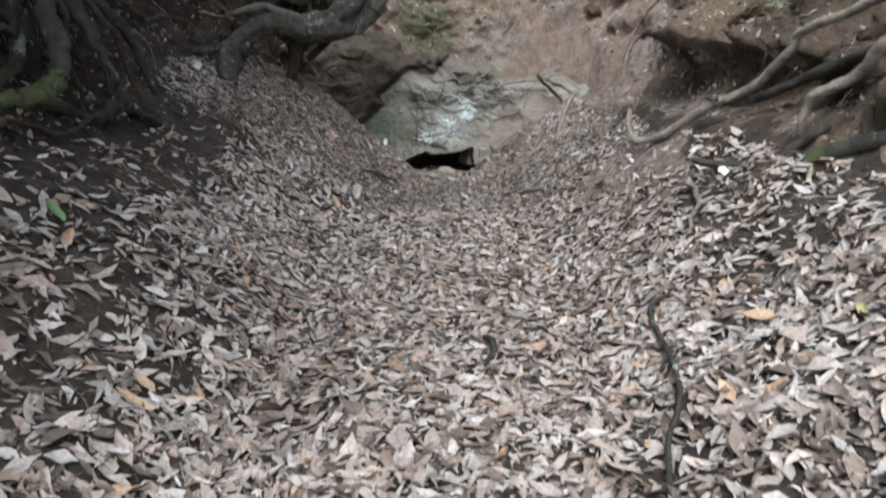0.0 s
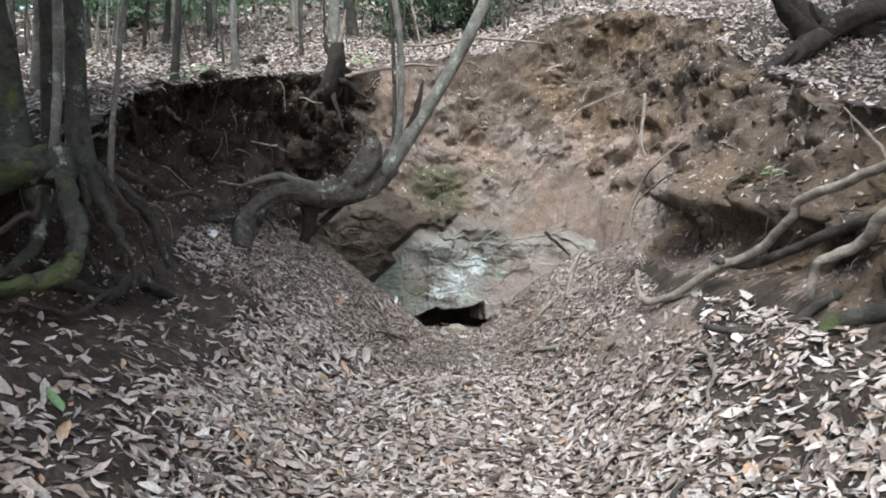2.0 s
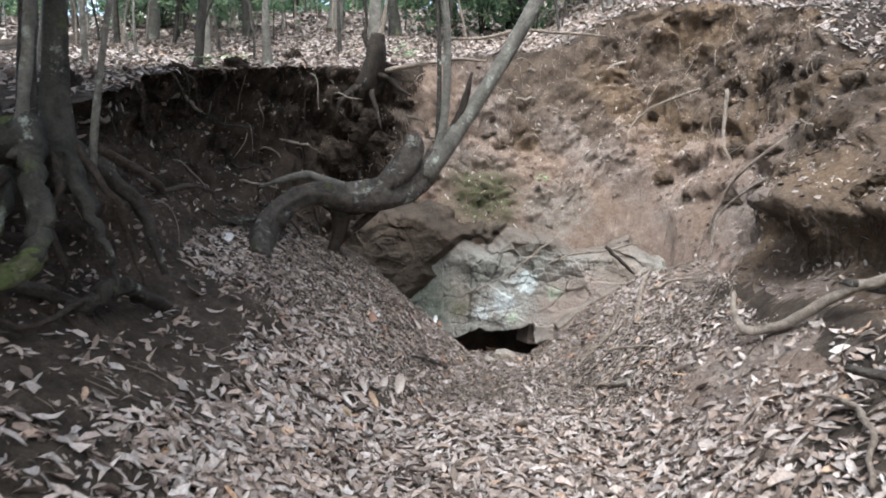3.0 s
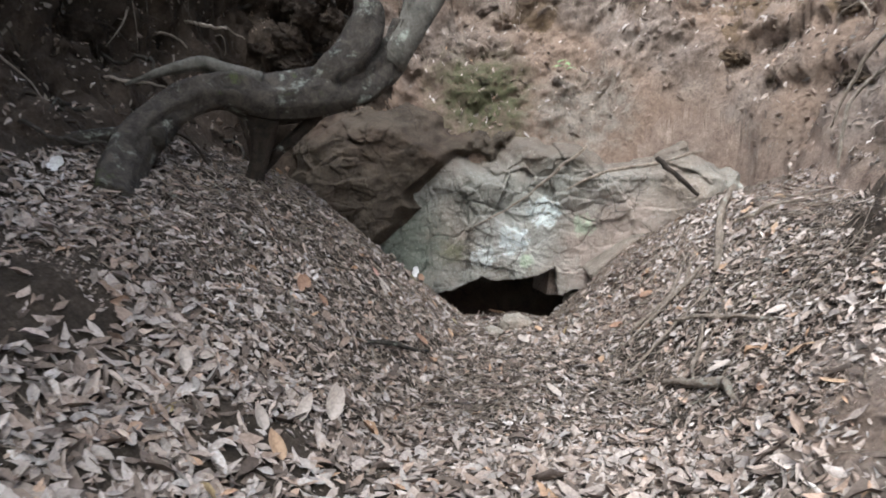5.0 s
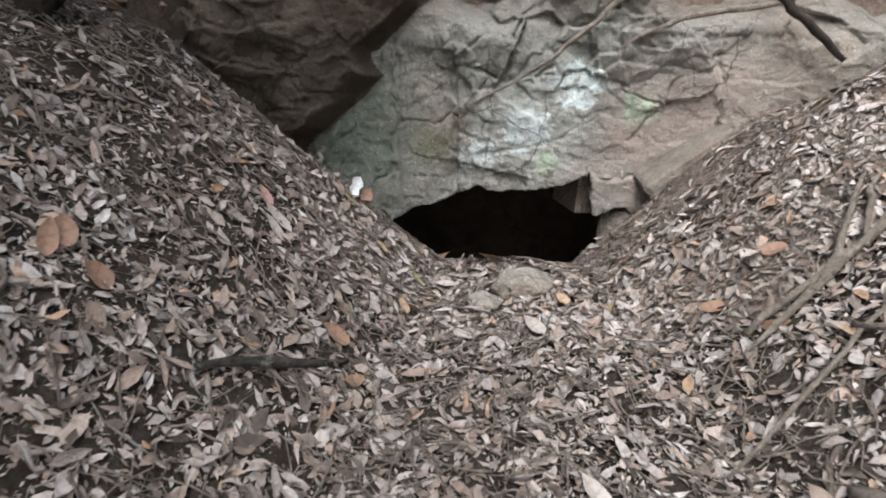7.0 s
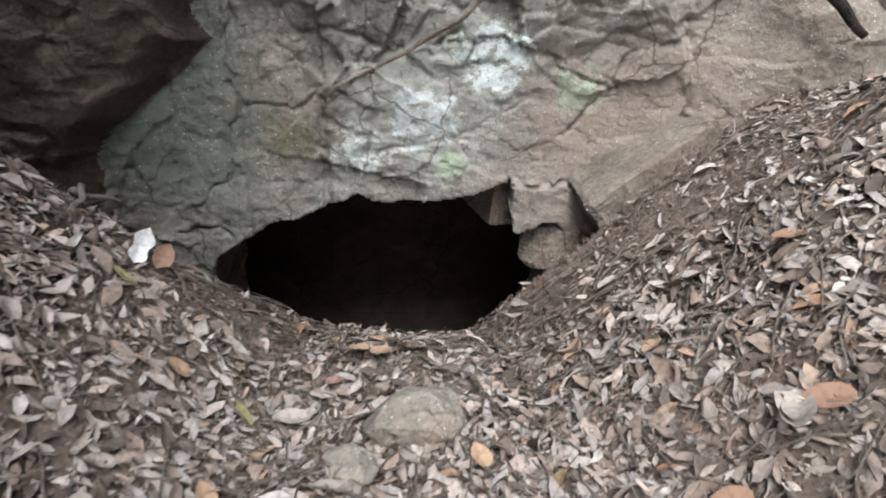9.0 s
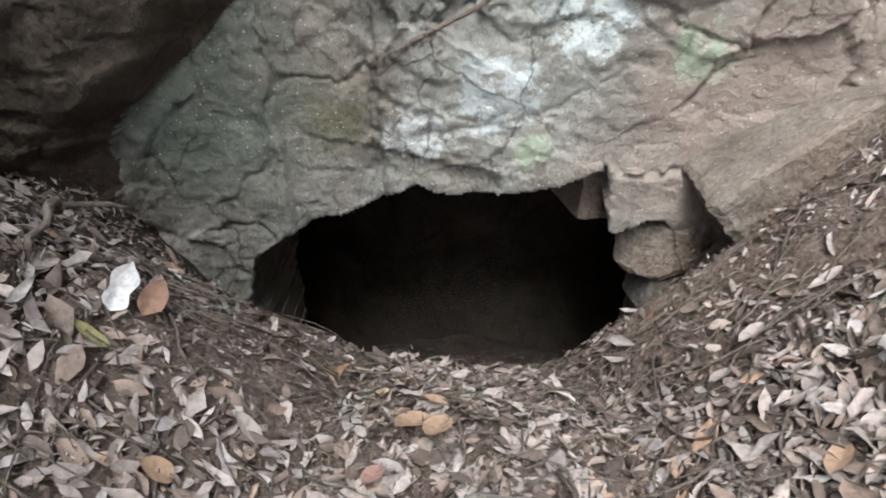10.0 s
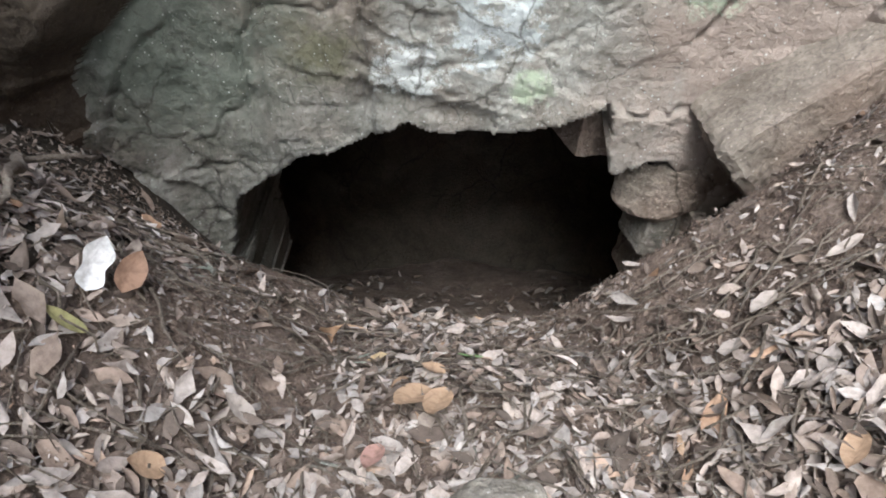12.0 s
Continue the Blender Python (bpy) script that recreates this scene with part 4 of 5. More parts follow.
# roots out of the bare bank
for k, (pts, rad, mat, label) in enumerate([
        ([(1.63, 6.05, 1.05), (1.61, 5.98, 0.92), (1.65, 5.91, 0.80), (1.76, 5.83, 0.81), (1.92, 5.58, 0.95), (2.07, 5.38, 1.12), (2.19, 5.23, 1.19), (2.28, 5.03, 1.31), (2.32, 4.73, 1.49), (2.33, 4.65, 1.61), (2.38, 4.48, 1.66), (2.46, 4.22, 1.74), (2.56, 3.92, 1.86), (2.75, 3.6, 1.95)],
         [0.018, 0.022, 0.03, 0.034, 0.036, 0.036, 0.034, 0.033, 0.032, 0.033, 0.030, 0.030, 0.030, 0.03], ROOT, "long pale brown root crossing the bare clay bank"),
        ([(2.03, 5.36, 1.17), (2.08, 5.33, 1.17), (2.21, 5.26, 1.14), (2.40, 5.06, 1.22), (2.58, 4.76, 1.38), (2.66, 4.46, 1.47), (2.76, 4.15, 1.55)], [0.012, 0.025, 0.03, 0.038, 0.04, 0.04, 0.04], BARK, "dark root under a ledge of clay"),
        ([(2.30, 4.42, 0.98), (2.32, 4.40, 1.19), (2.36, 4.33, 1.26), (2.45, 4.23, 1.31), (2.48, 4.13, 1.40), (2.49, 4.03, 1.51), (2.56, 3.92, 1.57), (2.70, 3.75, 1.62)], [0.022, 0.03, 0.034, 0.036, 0.038, 0.038, 0.036, 0.036], ROOT, "bent brown root on the clay bank"),
        ([(1.70, 4.62, 0.79), (1.86, 4.53, 0.76), (2.01, 4.48, 0.74), (2.14, 4.40, 0.83), (2.27, 4.35, 0.94), (2.42, 4.3, 1.05)], [0.02, 0.028, 0.034, 0.034, 0.03, 0.03], BARK, "dark root half covered by dry leaves"),
        ([(1.93, 4.32, 0.62), (2.00, 4.28, 0.66), (2.17, 4.18, 0.76), (2.29, 4.08, 0.89), (2.40, 3.98, 0.96), (2.48, 3.82, 1.00), (2.6, 3.55, 1.08), (2.75, 3.3, 1.12)], [0.03, 0.045, 0.05, 0.052, 0.054, 0.056, 0.055, 0.05], MOSSY, "thick mossy root lying over dry leaves"),
        ([(1.98, 7.78, 1.46), (2.05, 7.72, 1.70), (2.12, 7.62, 1.88), (2.20, 7.30, 2.08), (2.45, 7.14, 2.30)], [0.006, 0.011, 0.013, 0.013, 0.012], TWIG, "thin pale root hanging on the bank"),
        ([(1.95, 7.6, 1.22), (1.99, 7.64, 1.50), (2.10, 7.60, 1.72), (2.30, 7.18, 1.95)], [0.008, 0.012, 0.012, 0.01], ROOT, "thin brown root hanging on the bank"),
        ([(2.40, 8.55, 3.0), (2.36, 8.5, 2.7), (2.28, 8.25, 2.4), (2.24, 7.9, 2.12)], [0.02, 0.02, 0.015, 0.006], TWIG, "thin pale root hanging on the bank"),
        ([(1.52, 9.35, 2.55), (1.58, 9.45, 2.76), (1.75, 9.40, 2.93), (2.02, 9.25, 3.04), (2.30, 9.15, 3.13)], [0.006, 0.014, 0.016, 0.016, 0.015], TWIG, "curved pale root under an earth overhang"),
        ([(2.50, 4.42, 2.20), (2.58, 4.30, 2.03), (2.60, 4.20, 1.91), (2.62, 4.08, 1.80)], [0.006, 0.009, 0.01, 0.01], TWIG, "thin bare stick leaning on the bank"),
        ([(0.70, 9.42, 1.42), (0.47, 9.37, 1.24), (0.30, 9.37, 1.10), (0.14, 9.38, 0.98), (-0.02, 9.40, 0.89), (-0.27, 9.41, 0.76), (-0.34, 9.43, 0.72)], [0.012, 0.014, 0.013, 0.011, 0.009, 0.007, 0.003], TWIG, "pale thin root growing down over the rock face"),
        ([(1.62, 9.2, 1.34), (1.49, 9.22, 1.31), (1.27, 9.26, 1.25), (1.05, 9.28, 1.22), (0.83, 9.32, 1.18), (0.66, 9.34, 1.12), (0.50, 9.36, 1.04)], [0.010, 0.013, 0.014, 0.015, 0.013, 0.011, 0.004], TWIG, "pale thin root growing across the rock face"),
        ([(1.24, 9.18, 1.30), (1.33, 9.15, 1.21), (1.45, 9.12, 1.10), (1.56, 9.10, 0.98)], [0.018, 0.022, 0.02, 0.014], ROTTEN, "dark broken stick leaning on the rock face"),
        ([(-0.75, 10.0, 4.0), (-0.2, 10.15, 4.05), (0.3, 10.05, 4.1), (0.8, 10.02, 4.05), (1.35, 9.85, 3.95)], [0.015, 0.02, 0.022, 0.02, 0.012], TWIG, "pale root along the top of the scarp"),
        ([(-1.45, 9.6, 3.50), (-0.9, 9.85, 3.66), (-0.5, 9.95, 3.72), (-0.18, 9.98, 3.70)], [0.03, 0.026, 0.022, 0.015], TWIG, "broken pale branch lying on the scarp")]):
    limb("root" if "root" in label else "stick", pts, rad, mat, label, "root" if "root" in label else "stick", group="roots of the bank", sides=10, rough=0.22, wander=0.012, seed=50 + k)

# stumps and trunks on the top
stub = base_of("rotten_stump", (-1.70, 9.75, 3.2), "dark rotten stump with a pale splinter at the scarp's edge", "stump")
under("trunk", stub, tube("trunk", [(-1.95, 10.1, 3.1), (-1.72, 9.85, 3.35), (-1.60, 9.75, 3.72), (-1.57, 9.72, 4.0)], [0.15, 0.17, 0.13, 0.08], ROTTEN, sides=14, steps=8, rough=0.5, seed=70))
under("splinter", stub, tube("splinter", [(-1.56, 9.7, 3.9), (-1.50, 9.7, 4.15), (-1.44, 9.7, 4.45)], [0.035, 0.03, 0.008], TWIG, sides=6, seed=71), "pale torn splinter")

edge_stump = base_of("tree_stump", (4.55, 8.2, 3.3), "dark broken stump with thin stems on the bank", "stump")
for k, (pts, rad) in enumerate([([(4.5, 8.2, 3.2), (4.25, 8.2, 3.65), (3.95, 8.2, 3.95), (3.78, 8.2, 4.28)], [0.22, 0.17, 0.12, 0.09]), ([(4.3, 8.2, 3.55), (4.7, 8.15, 3.75), (5.2, 8.0, 3.85), (5.8, 7.8, 4.0)], [0.14, 0.15, 0.13, 0.12]),
                                ([(4.3, 8.15, 3.5), (3.95, 7.9, 3.35), (3.55, 7.6, 3.1), (3.25, 7.4, 2.9)], [0.12, 0.10, 0.08, 0.05])]):
    under("trunk", edge_stump, tube("trunk", pts, rad, ROTTEN, sides=16, steps=9, rough=0.5, seed=80 + k))
for k in range(9):
    w = random.Random(600 + k)
    tip = ((3.80, 8.2, 4.24), (3.97, 8.2, 3.98), (4.3, 8.15, 3.75))[k % 3]
    at = (tip[0] + w.uniform(-0.06, 0.06), tip[1] + w.uniform(-0.06, 0.06), tip[2] - 0.05)
    under("spike", edge_stump, tube("spike", [at, (at[0] - 0.03, at[1], at[2] + 0.1), (at[0] - w.uniform(0.02, 0.12), at[1], at[2] + w.uniform(0.16, 0.34))], [0.04, 0.028, 0.006], ROTTEN, sides=6, steps=3, rough=0.4, seed=k))
for k, (pts, rad) in enumerate([([(4.75, 8.2, 3.5), (4.60, 8.2, 4.1), (4.50, 8.2, 4.6), (4.45, 8.3, 6.5)], [0.06, 0.045, 0.04, 0.03]), ([(4.75, 8.2, 3.55), (5.0, 8.2, 4.0), (5.15, 8.2, 4.5), (5.1, 8.2, 5.2), (5.2, 8.3, 8)], [0.13, 0.11, 0.10, 0.09, 0.06])]):
    under("stem", edge_stump, tube("stem", pts, rad, BARK, sides=10, rough=0.2, seed=85 + k))


for k, pts in enumerate([[(-1.72, 9.85, 3.4), (-1.60, 9.65, 3.1), (-1.5, 9.6, 2.75)], [(-1.78, 9.85, 3.4), (-1.95, 9.6, 3.2), (-2.1, 9.5, 2.9)], [(-1.66, 9.8, 3.5), (-1.4, 9.7, 3.4), (-1.15, 9.75, 3.2)], [(-1.62, 9.75, 3.7), (-1.72, 9.7, 3.95), (-1.74, 9.7, 4.2)]]):
    under("root" if k < 3 else "spike", stub, tube("root", pts, [0.06, 0.035, 0.012], ROTTEN, sides=9, steps=6, rough=0.5, wander=0.02, seed=75 + k))


# ---- the wood on the hillside ----
def hill_at(x, y):
    return float(ground_z(np.array([x]), np.array([y]))[0][0])


def forest_tree(x, y, r0, lean, height, mat, seed, label, leafy=True):
    z = hill_at(x, y)
    t = base_of("forest_tree", (x, y, z), label, "tree", "trees of the wood")
    n = 6
    w = random.Random(seed)
    pts = [(lean * (i / n) ** 1.2 * height * 0.5 + w.uniform(-0.06, 0.06) * (i > 0), w.uniform(-0.08, 0.08) * (i > 0), -0.25 + (height + 0.25) * i / n) for i in range(n + 1)]
    rad = [r0 * 1.5] + [r0 * (1 - 0.7 * i / n) for i in range(1, n + 1)]
    part("trunk", tube("trunk", pts, rad, mat, sides=9, steps=4, rough=0.1, seed=seed), t)
    if not leafy:
        return t
    top = part("crown", CROWNS[seed % 4], t)
    top.matrix_basis = pose(pts[-1][0], pts[-1][1], height + 0.2, 0, 0, seed * 47) @ Matrix.Scale(0.8 + 0.5 * w.random(), 4)
    return t


forest_tree(-2.2, 13.0, 0.10, 0.10, 8.0, PALE_BARK, 301, "slender pale grey tree trunk among saplings")
forest_tree(5.75, 18.9, 0.34, -0.12, 9.0, BARK, 302, "thick dark tree trunk on the crest of the hill")
wood_rng = random.Random(11)
spots = []
while len(spots) < 78:
    y = wood_rng.uniform(11.5, 31)
    x = wood_rng.uniform(-0.72, 0.72) * (y + 3)
    if abs(x) < 3.2 and y < 12.5 or any(math.hypot(x - a, y - b) < 0.5 for a, b in spots) or (4.2 < x < 7.4 and y < 22):
        continue
    spots.append((x, y))
for k, (x, y) in enumerate(spots):
    thin = wood_rng.random()
    r0 = 0.022 + 0.12 * thin ** 3.5
    forest_tree(x, y, r0, wood_rng.uniform(-0.18, 0.18), 5.0 + 25 * r0, (BARK, PALE_BARK, MOSSY)[k % 3], 310 + k, ("slender grey-brown sapling in the wood", "slender pale sapling in the wood", "slender mossy sapling in the wood")[k % 3] if r0 < 0.08 else "straight forest tree on the hillside", y > 19)
for k, (x, y) in enumerate([(-3.6, 5.6), (-3.9, 6.6), (-4.4, 7.2), (-3.4, 8.4), (-4.9, 8.8), (-5.6, 7.9), (-3.0, 9.7), (-6.3, 9.9), (-4.1, 10.4), (-2.4, 11.2), (-7.2, 11.8), (-5.2, 11.6)]):
    forest_tree(x, y, 0.022 + 0.03 * wood_rng.random() ** 2, wood_rng.uniform(-0.15, 0.15), 5.0 + wood_rng.random() * 2, (PALE_BARK, BARK)[k % 2], 420 + k, "thin bare sapling on the bank", False)
# trees added out of view to keep low skylight off both banks
for k in range(34):
    x = wood_rng.uniform(4.6, 9.5) * (-1, 1)[k % 2]
    y = wood_rng.uniform(-8.0, 6.5 if x > 0 else 3.5)
    r0 = 0.06 + 0.09 * wood_rng.random()
    tall = 6.5 + 2.0 * wood_rng.random()
    t = forest_tree(x, y, r0, wood_rng.uniform(-0.1, 0.1), tall, (BARK, MOSSY)[k % 2], 700 + k, "unseen evergreen tree added to shade the gully", False)
    for j in range(3):
        c = part("crown", SHADE_CROWNS[(k + j) % 2], t, "dark evergreen leaves")
        c.matrix_basis = pose(wood_rng.uniform(-0.9, 0.9), wood_rng.uniform(-0.9, 0.9), tall - 1.2 + 1.1 * j, 0, 0, k * 40 + j * 110) @ Matrix.Scale(1.35, 4)
for k in range(56):
    y = wood_rng.uniform(7.5, 20)
    x = wood_rng.uniform(-0.72, 0.1 if k < 38 else 0.7) * (y + 2)
    if float(ground_z(np.array([x]), np.array([y]))[1][0]) < 1 or abs(x) < 3.0 and y < 11:
        continue
    forest_tree(x, y, 0.010 + 0.014 * wood_rng.random(), wood_rng.uniform(-0.45, 0.45), 2.2 + 2.5 * wood_rng.random(), (TWIG, BARK, PALE_BARK)[k % 3], 500 + k, "thin bare leaning sapling on the hillside", False)
for k in range(80):
    y = wood_rng.uniform(10.5, 19) if k < 70 else wood_rng.uniform(8.6, 13)
    x = wood_rng.uniform(-0.75, 0.6 if k % 3 else 0.0) * (y + 2) if k < 70 else -wood_rng.uniform(3.3, 0.7 * (y + 2))
    if abs(x) < 3.4 and y < 12.2:
        continue
    tall = 2.4 + 2.4 * wood_rng.random()
    t = forest_tree(x, y, 0.010 + 0.012 * wood_rng.random(), wood_rng.uniform(-0.3, 0.3), tall, (TWIG, BARK, PALE_BARK)[k % 3], 800 + k, "thin leafy evergreen sapling on the hillside", False)
    for j in range(3):
        c = part("foliage", SPRAYS[(k + j) % 4], t)
        c.matrix_basis = pose(wood_rng.uniform(-0.4, 0.4), wood_rng.uniform(-0.4, 0.4), tall * (0.45 + 0.27 * j), 0, 0, k * 31 + j * 90) @ Matrix.Scale(0.8 + 0.5 * wood_rng.random(), 4)
for k in range(104):
    y = wood_rng.uniform(13, 32) if k < 60 else wood_rng.uniform(27, 36)
    x = wood_rng.uniform(-0.75, 0.75) * (y + 3)
    if k < 30:
        x = -abs(x)
    z = hill_at(x, y)
    b = base_of("shrub", (x, y, z), "dense dark green understorey shrub", "shrub", "shrubs of the wood")
    for j in range(3):
        w = random.Random(k * 7 + j)
        tip = (w.uniform(-0.5, 0.5), w.uniform(-0.4, 0.4), w.uniform(0.7, 1.7) * (1.0 if k < 60 else 2.2))
        part("stem", tube("stem", [(0, 0, -0.1), (tip[0] * 0.4, tip[1] * 0.4, tip[2] * 0.6), tip], [0.02, 0.015, 0.006], BARK, sides=5, steps=3, seed=k), b)
        c = part("foliage", BUSHES[(k + j) % 4], b)
        c.matrix_basis = pose(*tip, 0, 0, k * 31 + j * 90) @ Matrix.Scale((0.7 + 0.6 * w.random()) * (1.0 if k < 60 else 2.8), 4)

# ---- dead leaves ----
def on_ground(x, y):
    e = 0.03
    z, f, _, _ = ground_z(x, y)
    zx, zy = ground_z(x + e, y)[0], ground_z(x, y + e)[0]
    n = np.column_stack([-(zx - z) / e, -(zy - z) / e, np.ones(len(x))])
    slope = np.hypot(n[:, 0], n[:, 1])
    return z, f, n / np.linalg.norm(n, axis=1)[:, None], slope


def cover(x, y):
    """How thick the leaves lie, 0 to 1."""
    patch = fbm(x * 1.1, y * 1.1, 0.0, 3, 101)
    c = np.ones(len(x))
    bare = smooth(2.4, 3.2, y) * (1 - smooth(6.0, 6.8, y)) * smooth(1.62, 2.0, -x + 0.30 * patch)
    c *= 1 - 0.93 * bare
    # leaves thinned so dark soil shows, in place of the left bank's shade
    c *= 1 - 0.62 * smooth(0.95, 1.7, -x) * smooth(6.2, 7.0, y)
    c *= 1 - 0.92 * smooth(0.30, 0.6, np.exp(-((x - 1.6) / 0.50) ** 2 - ((y - 5.7) / 0.85) ** 2) + 0.15 * patch)
    c *= 1 - 0.85 * smooth(1.55, 1.8, x + 0.15 * patch) * smooth(4.7, 5.0, y)
    dirt = smooth(-0.02, 0.14, x + 0.05 * patch) * smooth(8.56, 8.78, y + 0.10 * patch + 0.16 * smooth(0.2, 0.6, x))
    dirt = np.maximum(dirt, smooth(0.22, 0.36, -x) * smooth(8.20, 8.44, y + 0.12 * patch) * (1 - smooth(0.66, 0.84, -x)))
    dirt = np.maximum(dirt, 0.6 * smooth(8.9, 9.0, y))
    c *= 1 - 0.85 * dirt
    c *= 1 - 0.45 * smooth(0.45, 0.8, -x + 0.15 * patch) * smooth(6.9, 7.5, y)
    c *= 1 - 0.68 * smooth(1.15, 1.6, x + 0.2 * patch) * smooth(2.6, 3.4, y) * (1 - smooth(4.6, 5.2, y))
    c *= 1 - smooth(0.7, 1.5, -x) * (1 - smooth(5.5, 6.5, y)) * smooth(0.15, -0.35, patch) * 0.6
    return np.clip(c * (0.84 + 0.40 * patch), 0.008, 1)


def strew(name, n, box, size, spread, tilt, mats, label, seed, by_cover=True, steep=1.25, lift=0.02, outline=COARSE_LEAF):
    r = np.random.default_rng(seed)
    x, y = r.uniform(box[0], box[1], n), r.uniform(box[2], box[3], n)
    if by_cover:
        k = r.random(n) < cover(x, y)
        x, y = x[k], y[k]
    z, f, nor, slope = on_ground(x, y)
    ok = (slope < steep + 0.5 * r.random(len(x))) & ((f < 0.06) | (f > 0.97) | (r.random(len(x)) < 0.12)) & ((y < 9.35) | (f > 0.97)) & ((f > 0.97) | (box[3] < 10))
    x, y, z, nor = x[ok], y[ok], z[ok], nor[ok]
    m = len(x)
    pos = np.column_stack([x, y, z]) + nor * r.uniform(0.0, lift, m)[:, None]
    nor = nor + r.normal(0, 1, (m, 3)) * (tilt * (0.4 + r.random((m, 1)) ** 3 * 1.8))
    nor[:, 2] = np.abs(nor[:, 2]) + 0.05
    nor /= np.linalg.norm(nor, axis=1)[:, None]
    ln = size * np.exp(np.clip(spread * r.normal(0, 1, m), -0.9, 0.62))
    wd = ln * r.uniform(0.24, 0.58, m)
    v, fc = leaf_arrays(pos, r.normal(0, 1, (m, 3)), nor, ln, wd, r.normal(0.03, 0.21, m), r.uniform(-0.3, 0.45, m), outline)
    return tagged(part(name, mesh_of(name, v, fc, mats, True)), label, "dead leaves", kind="stuff")


strew("leaf_litter", 62000, (-2.6, 2.7, -2.0, 6.3), 0.083, 0.34, 0.34, [DRY], "dry grey-brown fallen leaves covering the gully floor", 1, True, 1.25, 0.025, MID_LEAF)
strew("near_litter", 50000, (-2.6, 2.5, 6.1, 9.3), 0.049, 0.42, 0.42, [DRY], "dry grey-brown curled leaves piled before the hole", 6, True, 1.25, 0.025, FINE_LEAF)
strew("leaf_fragments", 60000, (-2.4, 2.3, 6.0, 9.35), 0.018, 0.5, 0.4, [DRY], "small broken dry leaf fragments on dirt near the hole", 2, False, 1.6, 0.010)
strew("broken_litter", 26000, (-2.4, 2.4, -1.0, 6.2), 0.034, 0.45, 0.4, [DRY], "broken pieces of dry leaves between whole ones", 8, True, 1.4, 0.012)
strew("russet_litter", 520, (-2.3, 2.3, -0.6, 9.2), 0.088, 0.25, 0.3, [RUSSET], "scattered orange-brown fallen leaves on the gully floor", 3, True, 1.2, 0.03, FINE_LEAF)
strew("lower_litter", 26000, (-2.8, 2.8, -6.0, -2.0), 0.075, 0.38, 0.38, [DRY], "dry fallen leaves at the foot of the gully", 7)
strew("hill_litter", 80000, (-7.5, 7.5, 5.5, 18), 0.074, 0.3, 0.35, [DRY], "dry fallen leaves covering the hillside above the gully", 4, False, 1.5, 0.03)
strew("side_litter", 14000, (-9, 9, -6, 5.5), 0.08, 0.3, 0.35, [DRY], "dry fallen leaves on the banks beside the gully", 9, False, 1.0, 0.03)
strew("far_litter", 16000, (-22, 22, 14, 30), 0.20, 0.3, 0.35, [DRY], "dry fallen leaves under the trees of the wood", 5, False, 1.0, 0.05)

# ---- what clings to the bare banks ----
quads = q[keep & (kind > 0) & (kind != 3) & (np.abs(qc[:, 0]) < 3.6) & (qc[:, 1] > 1.5) & (qc[:, 1] < 11.2)]
e1, e2 = gv[quads[:, 2]] - gv[quads[:, 0]], gv[quads[:, 3]] - gv[quads[:, 1]]
qn = np.cross(e1, e2)
area = np.linalg.norm(qn, axis=1) + 1e-12
qn /= area[:, None]
flat = gv[quads].mean(1)
behind_rock = (np.abs(flat[:, 0] - 0.1) < 1.9) & (flat[:, 2] < 1.5) & (flat[:, 1] > 9.0)
weight = np.where(behind_rock, 0, np.minimum(area, 0.01))


def bank_spots(n, seed, share=None):
    r = np.random.default_rng(seed)
    w = weight if share is None else weight * share
    pick = r.choice(len(quads), n, p=w / w.sum())
    return flat[pick], qn[pick], r


def pebbles(name, n, seed, lo, hi, mat, label):
    pos, nor, r = bank_spots(n, seed)
    corner = np.array([(1, 0, 0), (-1, 0, 0), (0, 1, 0), (0, -1, 0), (0, 0, 1), (0, 0, -1)], float)
    t = np.array([(0, 2, 4), (2, 1, 4), (1, 3, 4), (3, 0, 4), (2, 0, 5), (1, 2, 5), (3, 1, 5), (0, 3, 5)])
    size = lo * (hi / lo) ** (r.random(n) ** 2.2)
    v = (corner[None] * r.uniform(0.6, 1.2, (n, 6, 1)) + r.normal(0, 0.22, (n, 6, 3))) * size[:, None, None] + (pos + nor * size[:, None] * 0.3)[:, None]
    f = (t[None] + 6 * np.arange(n)[:, None, None]).reshape(-1, 3)
    return tagged(part(name, mesh_of(name, v.reshape(-1, 3), f, [mat], False)), label, "soil clods", kind="stuff")


pebbles("soil_clods", 6000, 5, 0.006, 0.036, CLAY, "crumbly clods of brown soil on the bare banks")
pos, nor, r = bank_spots(5200, 6, 0.15 + 0.85 * smooth(0.1, 0.5, qn[:, 2]))
nor = nor + r.normal(0, 0.5, nor.shape)
nor /= np.linalg.norm(nor, axis=1)[:, None]
ln = 0.05 * np.exp(np.clip(r.normal(0, 0.4, len(pos)), -0.8, 0.6))
lv, lf = leaf_arrays(pos + nor * 0.01, r.normal(0, 1, pos.shape), nor, ln, ln * r.uniform(0.25, 0.5, len(pos)), r.normal(0, 0.25, len(pos)), r.uniform(-0.2, 0.5, len(pos)))
tagged(part("bank_litter", mesh_of("bank_litter", lv, lf, [DRY])), "dry leaves caught on the bare soil banks", "dead leaves", kind="stuff")


